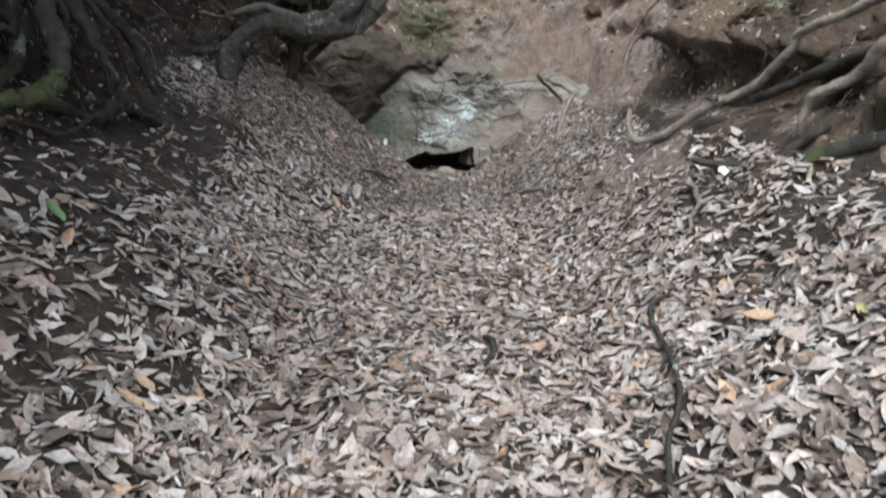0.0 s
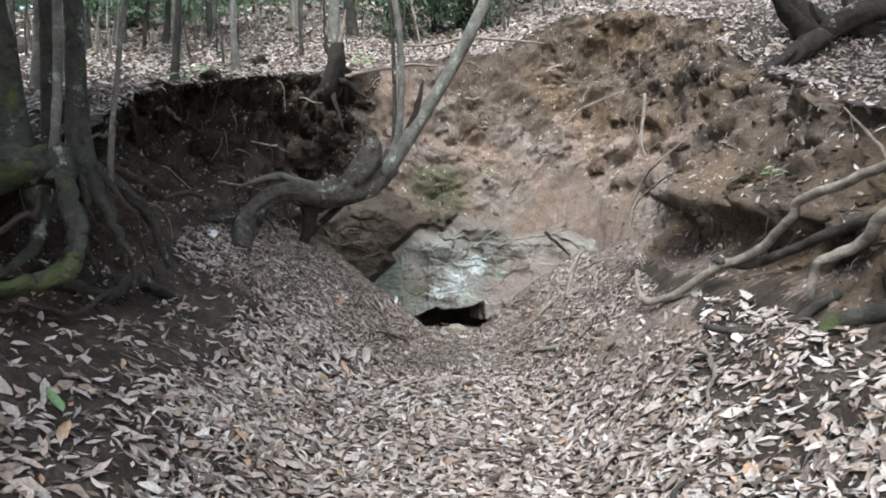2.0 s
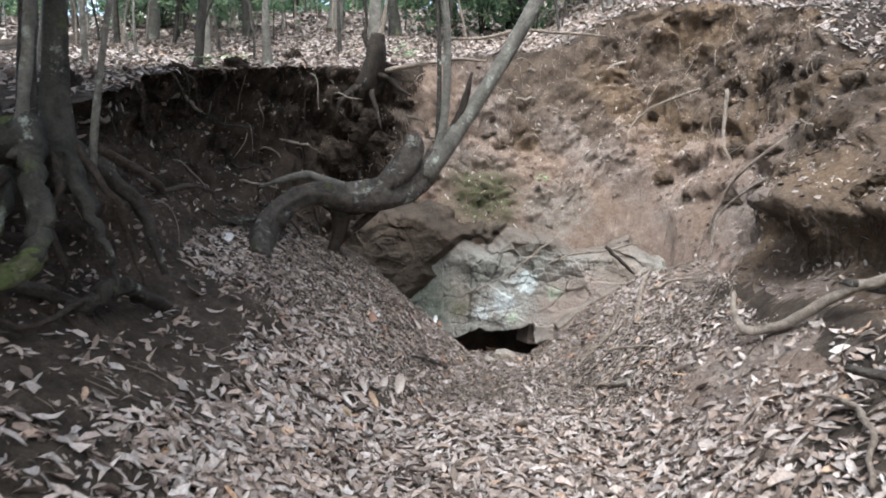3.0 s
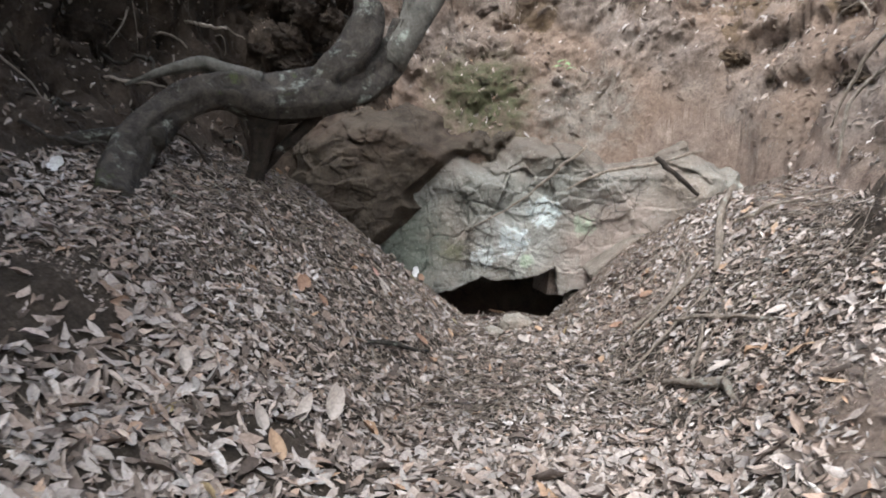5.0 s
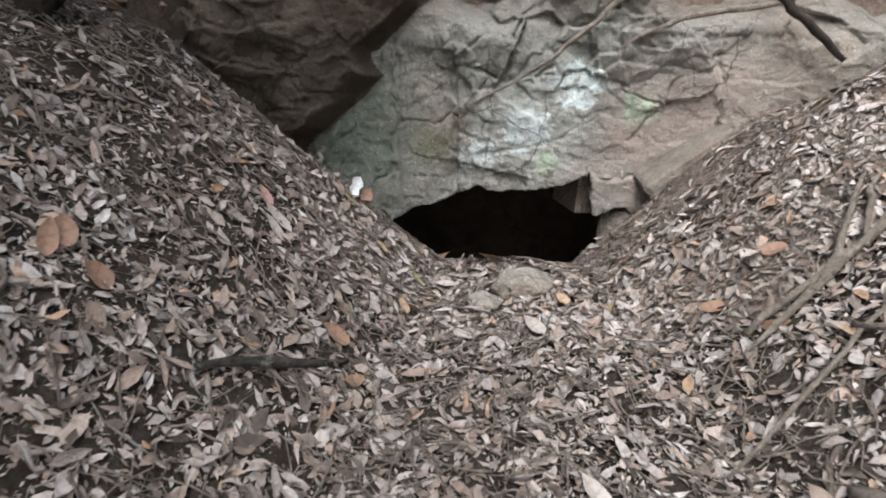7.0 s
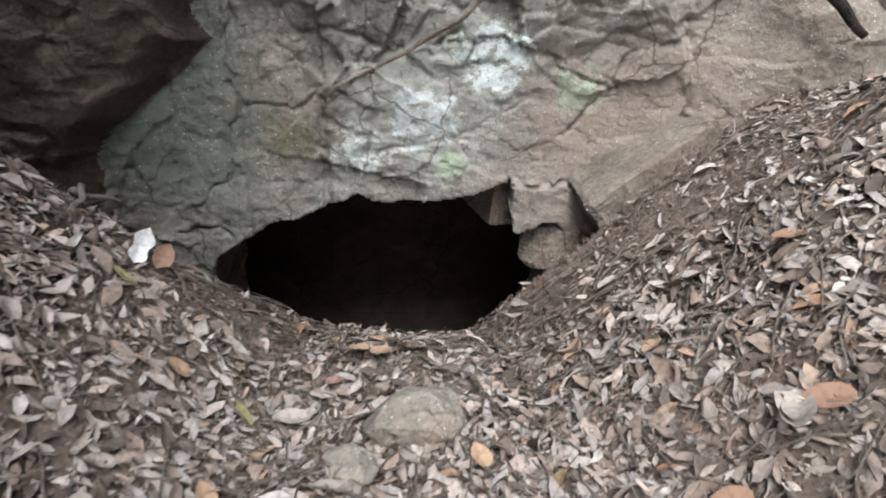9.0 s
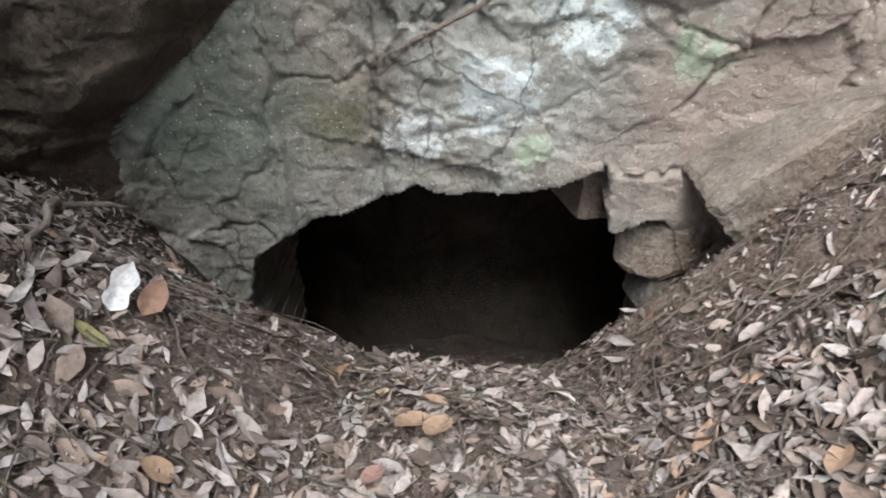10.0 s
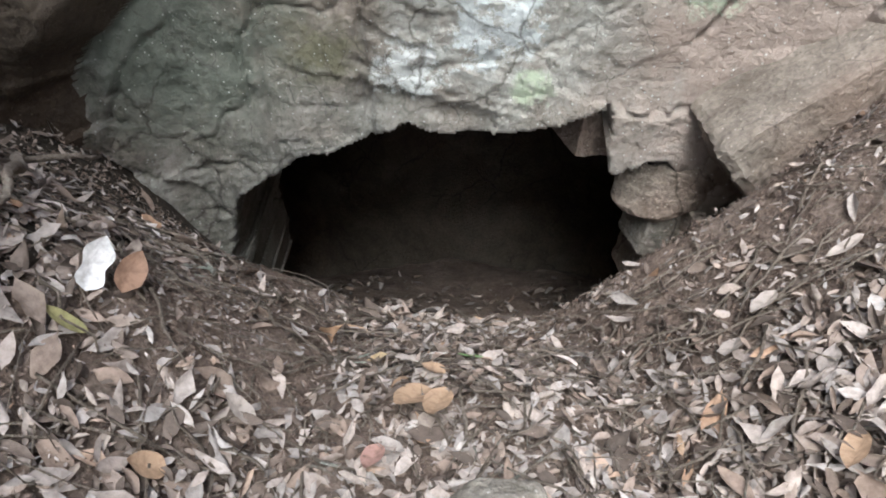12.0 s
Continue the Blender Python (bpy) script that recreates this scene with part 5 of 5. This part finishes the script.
def rootlets(name, n, seed, share, mat, label, long_=0.55, thick=0.006):
    pos, nor, r = bank_spots(n, seed, share)
    items = []
    for k in range(n):
        out = np.array([nor[k, 0], nor[k, 1], 0.0])
        out /= np.linalg.norm(out) + 1e-9
        side = np.array([-out[1], out[0], 0.0]) * r.normal(0, 0.5)
        ln = long_ * r.uniform(0.35, 1.2)
        p, pts = pos[k] - out * 0.03, []
        way = out * 0.6 + side + np.array([0, 0, r.uniform(-0.4, 0.4)])
        for j in range(5):
            pts.append(p.copy())
            p = p + way * ln / 4
            way = way * 0.55 + np.array([0, 0, -0.62]) + side * r.normal(0.2, 0.5) + out * r.normal(-0.12, 0.15)
        rr = thick * r.uniform(0.5, 1.6)
        items.append(tube_arrays(pts, [rr, rr, rr * 0.8, rr * 0.6, rr * 0.3], sides=4, steps=2, rough=0.0, seed=k))
    v, f = join(items)
    return tagged(part(name, mesh_of(name, v, f, [mat])), label, "roots", kind="stuff")


hangs = smooth(1.8, 2.4, flat[:, 2])
leftb = (1 - smooth(-1.6, -1.0, flat[:, 0])) * smooth(1.3, 1.7, flat[:, 2])
rootlets("fine_roots", 150, 7, hangs * (1 - leftb), TWIG, "fine pale roots hanging from the scarp", 0.5, 0.005)
rootlets("dark_fine_roots", 260, 8, leftb, DARK_ROOT, "fine dark roots hanging under the overhanging bank", 0.6, 0.008)
rootlets("brown_fine_roots", 40, 18, leftb, ROOT, "fine brown roots hanging under the overhanging bank", 0.6, 0.008)
fringe = smooth(1.4, 1.8, flat[:, 0]) * np.exp(-((flat[:, 1] - 5.4) / 1.2) ** 2) * smooth(1.0, 1.2, flat[:, 2]) * (1 - smooth(1.7, 2.0, flat[:, 2]))
rootlets("fringe_roots", 320, 19, fringe, DARK_ROOT, "short dark roots fringing an earth overhang", 0.22, 0.005)
curtain = smooth(1.5, 1.9, flat[:, 0]) * smooth(7.6, 8.4, flat[:, 1]) * smooth(2.5, 2.8, flat[:, 2])
rootlets("curtain_roots", 130, 20, curtain, DARK_ROOT, "dark fine roots hanging under the scarp's edge", 0.45, 0.005)
def clump_set(mat, rough):
    return [boulder("soil_clump", (1, 1, 1), 40 + k, mat, worn=True, rough=rough) for k in range(6)]


# the first set shares the left bank's soil, shade included in its colour
DARK_CLUMPS, BROWN_CLUMPS, CLAY_CLUMPS = clump_set(SHADED_CLAY, 0.34), clump_set(BROWN_CLAY, 0.3), clump_set(CLAY, 0.2)


def soil_clump(at, size, meshes, label, seed):
    """A ragged lump of root-bound soil, part sunk into the bank."""
    ob = part("soil_clump", meshes[seed % 6])
    ob.matrix_world = pose(*at, seed * 37 % 60 - 30, seed * 53 % 60 - 30, seed * 71 % 360) @ Matrix.Diagonal((*size, 1))
    tagged(ob, label, "soil clump", "clumps of soil on the banks")


rightb = smooth(1.7, 2.0, flat[:, 0]) * smooth(4.0, 4.6, flat[:, 1]) * smooth(1.2, 1.5, flat[:, 2])
for k in range(84):
    w = random.Random(1300 + k)
    big = w.uniform(0.12, 0.20 + 0.18 * w.random())
    side = leftb * (0.15 + smooth(1.9, 2.5, flat[:, 2])) if k < 52 else rightb
    pos, nor, r = bank_spots(1, 1300 + k, side)
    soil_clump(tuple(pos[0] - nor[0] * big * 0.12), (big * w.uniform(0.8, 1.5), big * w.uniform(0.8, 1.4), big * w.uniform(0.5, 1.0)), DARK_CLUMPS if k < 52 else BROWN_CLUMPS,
               "dark root-bound lump of soil on the overhanging bank" if k < 52 else "brown lump of soil on the bare bank", 40 + k)
midb = (1 - smooth(1.6, 2.2, np.abs(flat[:, 0]))) * smooth(9.0, 9.4, flat[:, 1]) * smooth(1.9, 2.1, flat[:, 2])
for k in range(40):
    w = random.Random(1700 + k)
    big = w.uniform(0.07, 0.12 + 0.12 * w.random())
    pos, nor, r = bank_spots(1, 1700 + k, midb)
    soil_clump(tuple(pos[0] - nor[0] * big * 0.28), (big * w.uniform(0.9, 1.6), big * w.uniform(0.8, 1.3), big * w.uniform(0.5, 0.9)), CLAY_CLUMPS, "crumbling lump of pale brown soil on the scarp", 180 + k)
for k in range(8):
    w = random.Random(1500 + k)
    soil_clump((-1.75 + w.uniform(-0.28, 0.25), 9.72 + w.uniform(-0.12, 0.12), 3.05 - 0.11 * k + w.uniform(-0.05, 0.05)), (w.uniform(0.2, 0.42), w.uniform(0.2, 0.35), w.uniform(0.16, 0.3)), DARK_CLUMPS, "dark root-bound lump of soil under a rotten stump", 140 + k)
for k in range(46):
    pos, nor, r = bank_spots(1, 900 + k, leftb if k < 15 or k > 25 else hangs)
    out = np.array([nor[0, 0], nor[0, 1], 0.0])
    out /= np.linalg.norm(out) + 1e-9
    side = np.array([-out[1], out[0], 0.0]) * r.choice([-1, 1])
    p, ln, pts = pos[0] - out * 0.06, r.uniform(0.5, 1.1), []
    for j in range(6):
        pts.append(tuple(p))
        p = p + (side * r.uniform(0.4, 1.0) + out * (0.45 - 0.2 * j) + np.array([0, 0, r.uniform(-0.55, 0.15)])) * ln / 5
    r0 = r.uniform(0.010, 0.024)
    limb("root", pts, [r0, r0, r0 * 0.9, r0 * 0.75, r0 * 0.55, r0 * 0.25], BARK if k < 9 or k > 29 else ROOT, "bare crooked root sticking out of the overhanging bank" if k < 15 or k > 25 else "bare crooked root sticking out of the scarp", "root", group="roots of the bank", sides=7, rough=0.2, wander=0.02, seed=900 + k)


# ---- sticks on the ground ----
def stick(pts, r0, mat, label, seed, drop=0.012):
    pts = [(x, y, hill_at(x, y) + drop + 0.012 + dz) for x, y, dz in pts]
    limb("stick", pts, [r0 * 0.7] + [r0] * (len(pts) - 2) + [r0 * 0.45], mat, label, "stick", group="sticks on the ground", sides=8, rough=0.25, wander=0.02, seed=seed)


stick([(1.58, 8.28, 0.06), (1.44, 8.09, 0.04), (1.31, 7.73, 0.02), (1.24, 7.56, 0.02)], 0.026, TWIG, "dry pale branch lying on the leafy slope", 1)
stick([(1.21, 7.72, 0.02), (1.00, 7.59, 0.03), (0.71, 7.45, 0.01)], 0.016, TWIG, "dry pale stick lying on the leafy slope", 2)
stick([(1.79, 7.72, 0.04), (1.61, 7.80, 0.05), (1.44, 7.88, 0.03)], 0.013, TWIG, "thin dry stick lying on the leafy slope", 3)
stick([(0.79, 6.90, 0.01), (0.91, 6.71, 0.02), (1.00, 6.54, 0.02), (1.00, 6.40, 0.01)], 0.024, TWIG, "short dry branch half buried in leaves", 4)
stick([(1.08, 7.61, 0.02), (1.15, 7.79, 0.03), (1.26, 7.89, 0.02)], 0.011, TWIG, "dry forked stick on the leafy slope", 5)
stick([(-0.80, 6.98, 0.02), (-0.66, 7.15, 0.02), (-0.50, 7.35, 0.01)], 0.016, BARK, "dark stick half buried in leaves", 6)
stick([(-1.19, 6.87, 0.03), (-1.13, 6.78, 0.03), (-1.05, 6.68, 0.01)], 0.008, TWIG, "thin twig on the leafy slope", 7)
stick([(0.73, 7.52, 0.02), (0.99, 7.63, 0.03), (1.18, 7.91, 0.03)], 0.014, TWIG, "dry pale stick lying on the leafy slope", 8)
stick([(1.07, 7.14, 0.02), (0.96, 6.92, 0.02), (0.9, 6.7, 0.01)], 0.013, TWIG, "dry branch half buried in leaves", 9)
stick([(1.20, 3.40, 0.03), (1.05, 3.25, 0.04), (0.98, 2.6, 0.02), (0.80, 2.1, 0.02), (0.66, 1.75, -0.02)], 0.012, BARK, "crooked dark branch lying among dry leaves", 10)
stick([(0.22, 3.30, 0.02), (0.25, 3.12, 0.03), (0.20, 2.95, 0.01)], 0.02, BARK, "short dark stick among dry leaves", 11)
stick([(1.45, 3.9, 0.03), (1.60, 4.2, 0.05), (1.66, 4.5, 0.04), (1.62, 4.75, 0.02)], 0.015, TWIG, "thin forked stick beside the bank", 12)
stick([(0.55, 7.0, 0.02), (0.9, 7.28, 0.03), (1.25, 7.4, 0.02)], 0.008, TWIG, "thin dry twig on the leafy slope", 13)
stick([(-0.85, 8.36, 0.03), (-0.93, 8.56, 0.06), (-0.99, 8.66, 0.05), (-1.05, 8.76, 0.06), (-1.0, 8.95, 0.14)], 0.010, TWIG, "pale crooked twig on the leafy slope beside the hole", 14)
stick([(-0.80, 8.80, 0.01), (-0.72, 8.76, 0.015), (-0.64, 8.70, 0.01)], 0.008, TWIG, "thin twig on the dirt beside the hole", 15)
stick([(0.95, 7.35, 0.02), (1.15, 7.05, 0.03), (1.3, 6.75, 0.02)], 0.014, TWIG, "dry branch lying among dry leaves", 16)
r = np.random.default_rng(55)
twigs = []
for k in range(2700):
    x, y = r.uniform(-2.0, 2.0), r.uniform(0.0, 9.0) if k < 700 else r.uniform(6.5, 8.9)
    a, ln = r.uniform(0, 2 * math.pi), r.uniform(0.05, 0.24)
    steps = np.linspace(-0.5, 0.5, 4)
    xs, ys = x + np.cos(a) * ln * steps + r.normal(0, 0.008, 4), y + np.sin(a) * ln * steps + r.normal(0, 0.008, 4)
    zs, fs, _, _ = ground_z(xs, ys)
    if fs.max() > 0.05:
        continue
    rr = r.uniform(0.0015, 0.004)
    twigs.append(tube_arrays(np.column_stack([xs, ys, zs + r.uniform(0.015, 0.035) + np.array([0, 0.004, 0.004, 0])]), [rr, rr, rr, rr * 0.5], sides=4, steps=1, rough=0.0))
tv, tf = join(twigs)
tagged(part("twigs", mesh_of("twigs", tv, tf, [TWIG])), "thin dry twigs scattered over the dead leaves", "twigs", kind="stuff")


# ---- single leaves that catch the eye ----
def big_leaf(x, y, length, width, heading, mat, label, tip=0.0, lift=0.03, seed=0, lobes=0.0):
    """A broad dry leaf with a rib, a wavy edge and a stalk."""
    w = random.Random(seed)
    n, vs, fs = 12, [], []
    for i in range(n + 1):
        s = i / n
        half = width / 2 * (math.sin(math.pi * s ** 0.8) ** 0.8) * (1 + lobes * math.sin(s * 9 + 1)) if 0 < i < n else 0.001
        bend = 0.16 * length * (s - 0.5) ** 2 * 4 * w.uniform(0.6, 1.0) * 0.5
        for j in (-1, -0.5, 0, 0.5, 1):
            vs.append((half * j, (s - 0.5) * length, bend + abs(j) * half * 0.28 + w.uniform(-1, 1) * 0.02 * width * (abs(j) == 1)))
    for i in range(n):
        for j in range(4):
            a = i * 5 + j
            fs.append((a, a + 1, a + 6, a + 5))
    z, f, nor, _ = on_ground(np.array([x]), np.array([y]))
    up = Vector(nor[0])
    ahead = (Vector((0, 1, 0)) - up * up.y).normalized()
    turn = Matrix((ahead.cross(up), ahead, up)).transposed().to_4x4()
    ob = base_of("leaf", (x, y, float(z[0]) + lift), label, "leaf", "single fallen leaves")
    ob.matrix_world = Matrix.Translation((x, y, float(z[0]) + lift)) @ turn @ pose(0, 0, 0, tip, 0, heading)
    part("blade", mesh_of("blade", vs, fs, [mat]), ob)
    v, f2 = tube_arrays([(0, -length * 0.5, 0.02 * length), (0, -length * 0.65, 0.03 * length), (0.01, -length * 0.8, 0.0)], [0.0016, 0.0014, 0.001], sides=5, steps=2, rough=0)
    part("stalk", mesh_of("stalk", v, f2, [TWIG]), ob)


TAN = litter("tan_leaf", [(0.0, (0.36, 0.295, 0.245)), (1.0, (0.43, 0.36, 0.31))])
ORANGE = litter("orange_leaf", [(0.0, (0.36, 0.225, 0.135)), (1.0, (0.44, 0.295, 0.19))])
BROWN = litter("brown_leaf", [(0.0, (0.21, 0.118, 0.076)), (1.0, (0.28, 0.165, 0.105))])
OLIVE = litter("yellowed_leaf", [(0.0, (0.24, 0.21, 0.09)), (1.0, (0.30, 0.265, 0.12))])
PINK = litter("faded_red_leaf", [(0.0, (0.36, 0.20, 0.16)), (1.0, (0.42, 0.25, 0.20))])
for k, (x, y, ln, wd, head, mat, label, tip) in enumerate([
        (-0.713, 8.397, 0.11, 0.062, 20, PALE, "pale silvery upturned leaf on the dirt beside the hole", 50),
        (-0.677, 8.439, 0.095, 0.060, 10, BROWN, "russet leaf behind a pale leaf", 45),
        (-0.714, 8.265, 0.090, 0.032, 95, OLIVE, "yellowish curled leaf on the dirt", 10),
        (-0.093, 8.484, 0.060, 0.055, 80, ORANGE, "small light orange leaf before the hole", 20),
        (-0.127, 8.361, 0.125, 0.070, 150, ORANGE, "light orange leaf before the hole", 25),
        (-0.074, 8.350, 0.120, 0.060, 165, ORANGE, "light orange leaf before the hole", 22),
        (-0.013, 8.581, 0.070, 0.030, 110, YOUNG, "fresh green leaf among dry ones", 10),
        (-0.320, 8.738, 0.060, 0.026, 85, ORANGE, "small orange leaf on bare dirt", 8),
        (0.776, 8.306, 0.130, 0.075, 150, TAN, "broad pale tan leaf on the slope", 35),
        (0.816, 7.805, 0.170, 0.075, 160, TAN, "large pale upright leaf on the slope", 40),
        (0.882, 7.833, 0.110, 0.060, 70, BROWN, "dark russet leaf on the litter", 10),
        (-0.398, 8.084, 0.080, 0.035, 60, OLIVE, "yellow leaf on the litter", 10),
        (-0.284, 8.099, 0.090, 0.060, 100, TAN, "pale tan rounded leaf on the litter", 15),
        (0.187, 7.950, 0.070, 0.050, 30, ORANGE, "small orange leaf beside a stone", 15),
        (0.958, 8.238, 0.110, 0.070, 120, BROWN, "brown leaf standing on the slope", 35),
        (-0.811, 6.310, 0.170, 0.080, 20, TAN, "large pale folded leaf on the litter", 35),
        (-0.915, 6.163, 0.160, 0.060, 10, TAN, "long pale leaf on the litter", 25),
        (-1.039, 5.968, 0.120, 0.070, 60, TAN, "pale leaf on the litter", 20),
        (-1.171, 7.028, 0.110, 0.055, 40, BROWN, "dark russet crumpled leaf on the slope", 20),
        (-0.828, 7.689, 0.120, 0.050, 80, TAN, "pale leaf on the slope", 15),
        (-0.555, 7.411, 0.110, 0.070, 100, BROWN, "russet leaf on the gully floor", 12),
        (1.015, 6.689, 0.140, 0.080, 110, TAN, "pale broad leaf on the slope", 20),
        (0.219, 6.881, 0.120, 0.060, 40, TAN, "pale tan leaf on the litter", 15),
        (-0.45, 8.27, 0.085, 0.045, 80, TAN, "pale tan curled leaf on dirt", 15), (0.61, 8.55, 0.08, 0.045, 130, TAN, "pale tan leaf on the dirt slope", 15),
        (0.53, 8.46, 0.085, 0.05, 160, TAN, "pale tan leaf on the leafy slope", 25), (0.76, 8.60, 0.085, 0.03, 100, TAN, "pale narrow leaf on the dirt slope", 5),
        (-0.19, 8.22, 0.085, 0.045, 170, PINK, "faded pinkish leaf among dry ones", 25), (-0.54, 8.09, 0.08, 0.05, 110, ORANGE, "orange-brown leaf among dry ones", 15), (0.63, 8.16, 0.10, 0.045, 150, ORANGE, "orange-brown leaf on the leafy slope", 30),
        (-0.90, 7.81, 0.09, 0.05, 80, PINK, "faded red leaf on the leafy slope", 15), (-0.84, 7.75, 0.15, 0.06, 95, TAN, "large pale tan leaf on the leafy slope", 12), (-0.78, 7.66, 0.11, 0.04, 175, ORANGE, "long orange-brown leaf among dry ones", 30),
        (-0.41, 7.81, 0.07, 0.055, 60, ORANGE, "rounded tan-orange leaf on the litter", 15), (0.78, 8.32, 0.09, 0.065, 140, TAN, "broad pale tan leaf on the slope", 30), (0.82, 7.82, 0.15, 0.065, 155, TAN, "large pale upright leaf on the slope", 40),
        (0.08, 7.73, 0.12, 0.06, 30, TAN, "large pale tan leaf on the gully floor", 12), (0.68, 7.73, 0.09, 0.06, 70, BROWN, "dark russet leaf on the litter", 10), (-1.02, 8.00, 0.09, 0.055, 140, TAN, "pale tan leaf on the slope", 20),
        (-0.58, 7.65, 0.10, 0.055, 170, TAN, "pale speckled leaf on the litter", 15), (-0.83, 6.33, 0.16, 0.07, 30, TAN, "large pale folded leaf on the litter", 35), (-0.95, 5.88, 0.14, 0.08, 60, ORANGE, "large tan-orange leaf on the litter", 20),
        (-1.16, 7.07, 0.10, 0.08, 40, BROWN, "dark russet crumpled leaf on the slope", 20), (-1.05, 7.02, 0.10, 0.07, 100, BROWN, "dark russet crumpled leaf on the slope", 25), (-1.36, 6.00, 0.13, 0.06, 50, TAN, "large pale leaf on the slope", 20),
        (0.82, 7.84, 0.09, 0.06, 20, TAN, "broad pale leaf on the slope", 30), (1.33, 6.82, 0.11, 0.06, 90, TAN, "pale tan leaf on the slope", 15), (-2.36, 6.76, 0.10, 0.08, 0, PALE, "white leaf on the bare slope", 40),
        (1.85, 4.45, 0.08, 0.06, 10, PALE, "white leaf beside a root", 40), (-1.90, 3.24, 0.15, 0.08, 80, YOUNG, "grey-green fallen leaf on the slope", 15), (1.66, 3.11, 0.14, 0.07, 110, TAN, "large pale tan leaf among leaves", 20),
        (-0.23, 2.96, 0.11, 0.06, 40, BROWN, "russet leaf on the gully floor", 15), (-1.15, 2.28, 0.16, 0.06, 95, ORANGE, "long orange-brown leaf among dry ones", 10), (1.39, 2.80, 0.13, 0.09, 60, ORANGE, "broad orange leaf among dry ones", 20), (0.17, 2.75, 0.12, 0.05, 120, TAN, "pale tan leaf on the litter", 20)]):
    big_leaf(x, y, ln, wd, head, mat, label, tip, 0.026 + 0.42 * ln * math.sin(radians(tip)), k, 0.30 if mat is PALE else 0.06)


# ---- seedlings ----
def seedling(at, label, n, size, mat, seed):
    b = base_of("seedling", at, label, "plant", "seedlings of the bank")
    w = random.Random(seed)
    part("stem", tube("stem", [(0, 0, -0.05), (0.01, 0, size * 0.6), (0.03, 0.01, size * 1.2)], [0.004, 0.003, 0.002], TWIG, sides=5, steps=3, seed=seed), b)
    for k in range(n):
        a = k * 2.4 + w.random()
        d = np.array([[math.cos(a), math.sin(a), -0.1]])
        up = np.array([[0.2 * w.uniform(-1, 1), -0.3, 0.9]])
        up /= np.linalg.norm(up)
        ln = np.array([size * w.uniform(0.8, 1.3)])
        v, f = leaf_arrays(np.array([[0.02, 0, size * (0.5 + 0.7 * k / n)]]) + d * ln[0] * 0.6, d, up, ln, ln * 0.42, np.array([-0.15]), np.array([0.1]), FINE_LEAF)
        part("leaf", mesh_of("leaf", v, f, [mat]), b)


seedling((-1.25, 9.72, 3.62), "light green broad-leaved seedling on the scarp", 8, 0.20, YOUNG, 1)
seedling((-2.86, 7.38, hill_at(-2.98, 7.38) - 0.02), "light green seedling at the edge of the bank", 7, 0.16, YOUNG, 2)
seedling((-3.2, 9.0, hill_at(-3.2, 9.0)), "light green seedling among dead leaves", 7, 0.18, YOUNG, 3)
seedling((2.36, 5.10, hill_at(2.42, 5.10) - 0.03), "small pale green seedling on the clay bank", 5, 0.09, YOUNG, 4)
seedling((0.55, 9.86, 2.10), "small pale green seedling on the scarp", 5, 0.10, YOUNG, 5)

# crumbs of dirt on the bare ground by the hole, and leaves blown into the cave
r = np.random.default_rng(77)
n = 14000
x, y = r.uniform(-1.3, 1.5, n), r.uniform(7.9, 9.3, n)
z, f, _, _ = ground_z(x, y)
ok = (f < 0.05)
x, y, z = x[ok], y[ok], z[ok]
n = len(x)
size = 0.0025 * 5 ** (r.random(n) ** 2.5)
corner = np.array([(1, 0, 0), (-0.5, 0.87, 0), (-0.5, -0.87, 0), (0, 0, 1)], float)
v = (corner[None] * r.uniform(0.6, 1.3, (n, 4, 1)) + r.normal(0, 0.2, (n, 4, 3))) * size[:, None, None] + np.column_stack([x, y, z + 0.012])[:, None]
t4 = np.array([(0, 1, 3), (1, 2, 3), (2, 0, 3)])
tagged(part("dirt_crumbs", mesh_of("dirt_crumbs", v.reshape(-1, 3), (t4[None] + 4 * np.arange(n)[:, None, None]).reshape(-1, 3), [LOOSE], False)), "fine crumbs of dry brown dirt by the hole", "soil", kind="stuff")
n = 420
x, y = r.uniform(-0.9, 0.8, n), r.uniform(9.2, 10.7, n)
z = -0.78 - 0.45 * (y - 9.3) + 0.05 * fbm(x * 2, y * 2, 0.0, 4, 17) + 0.02
nor = np.array([[0, 0.42, 0.9]]) + r.normal(0, 0.35, (n, 3))
nor /= np.linalg.norm(nor, axis=1)[:, None]
ln = r.uniform(0.03, 0.09, n)
lv, lf = leaf_arrays(np.column_stack([x, y, z]), r.normal(0, 1, (n, 3)), nor, ln, ln * 0.4, r.normal(0, 0.3, n), r.uniform(-0.2, 0.6, n))
tagged(part("cave_litter", mesh_of("cave_litter", lv, lf, [DRY])), "dead leaves blown onto the cave floor", "dead leaves", kind="stuff")
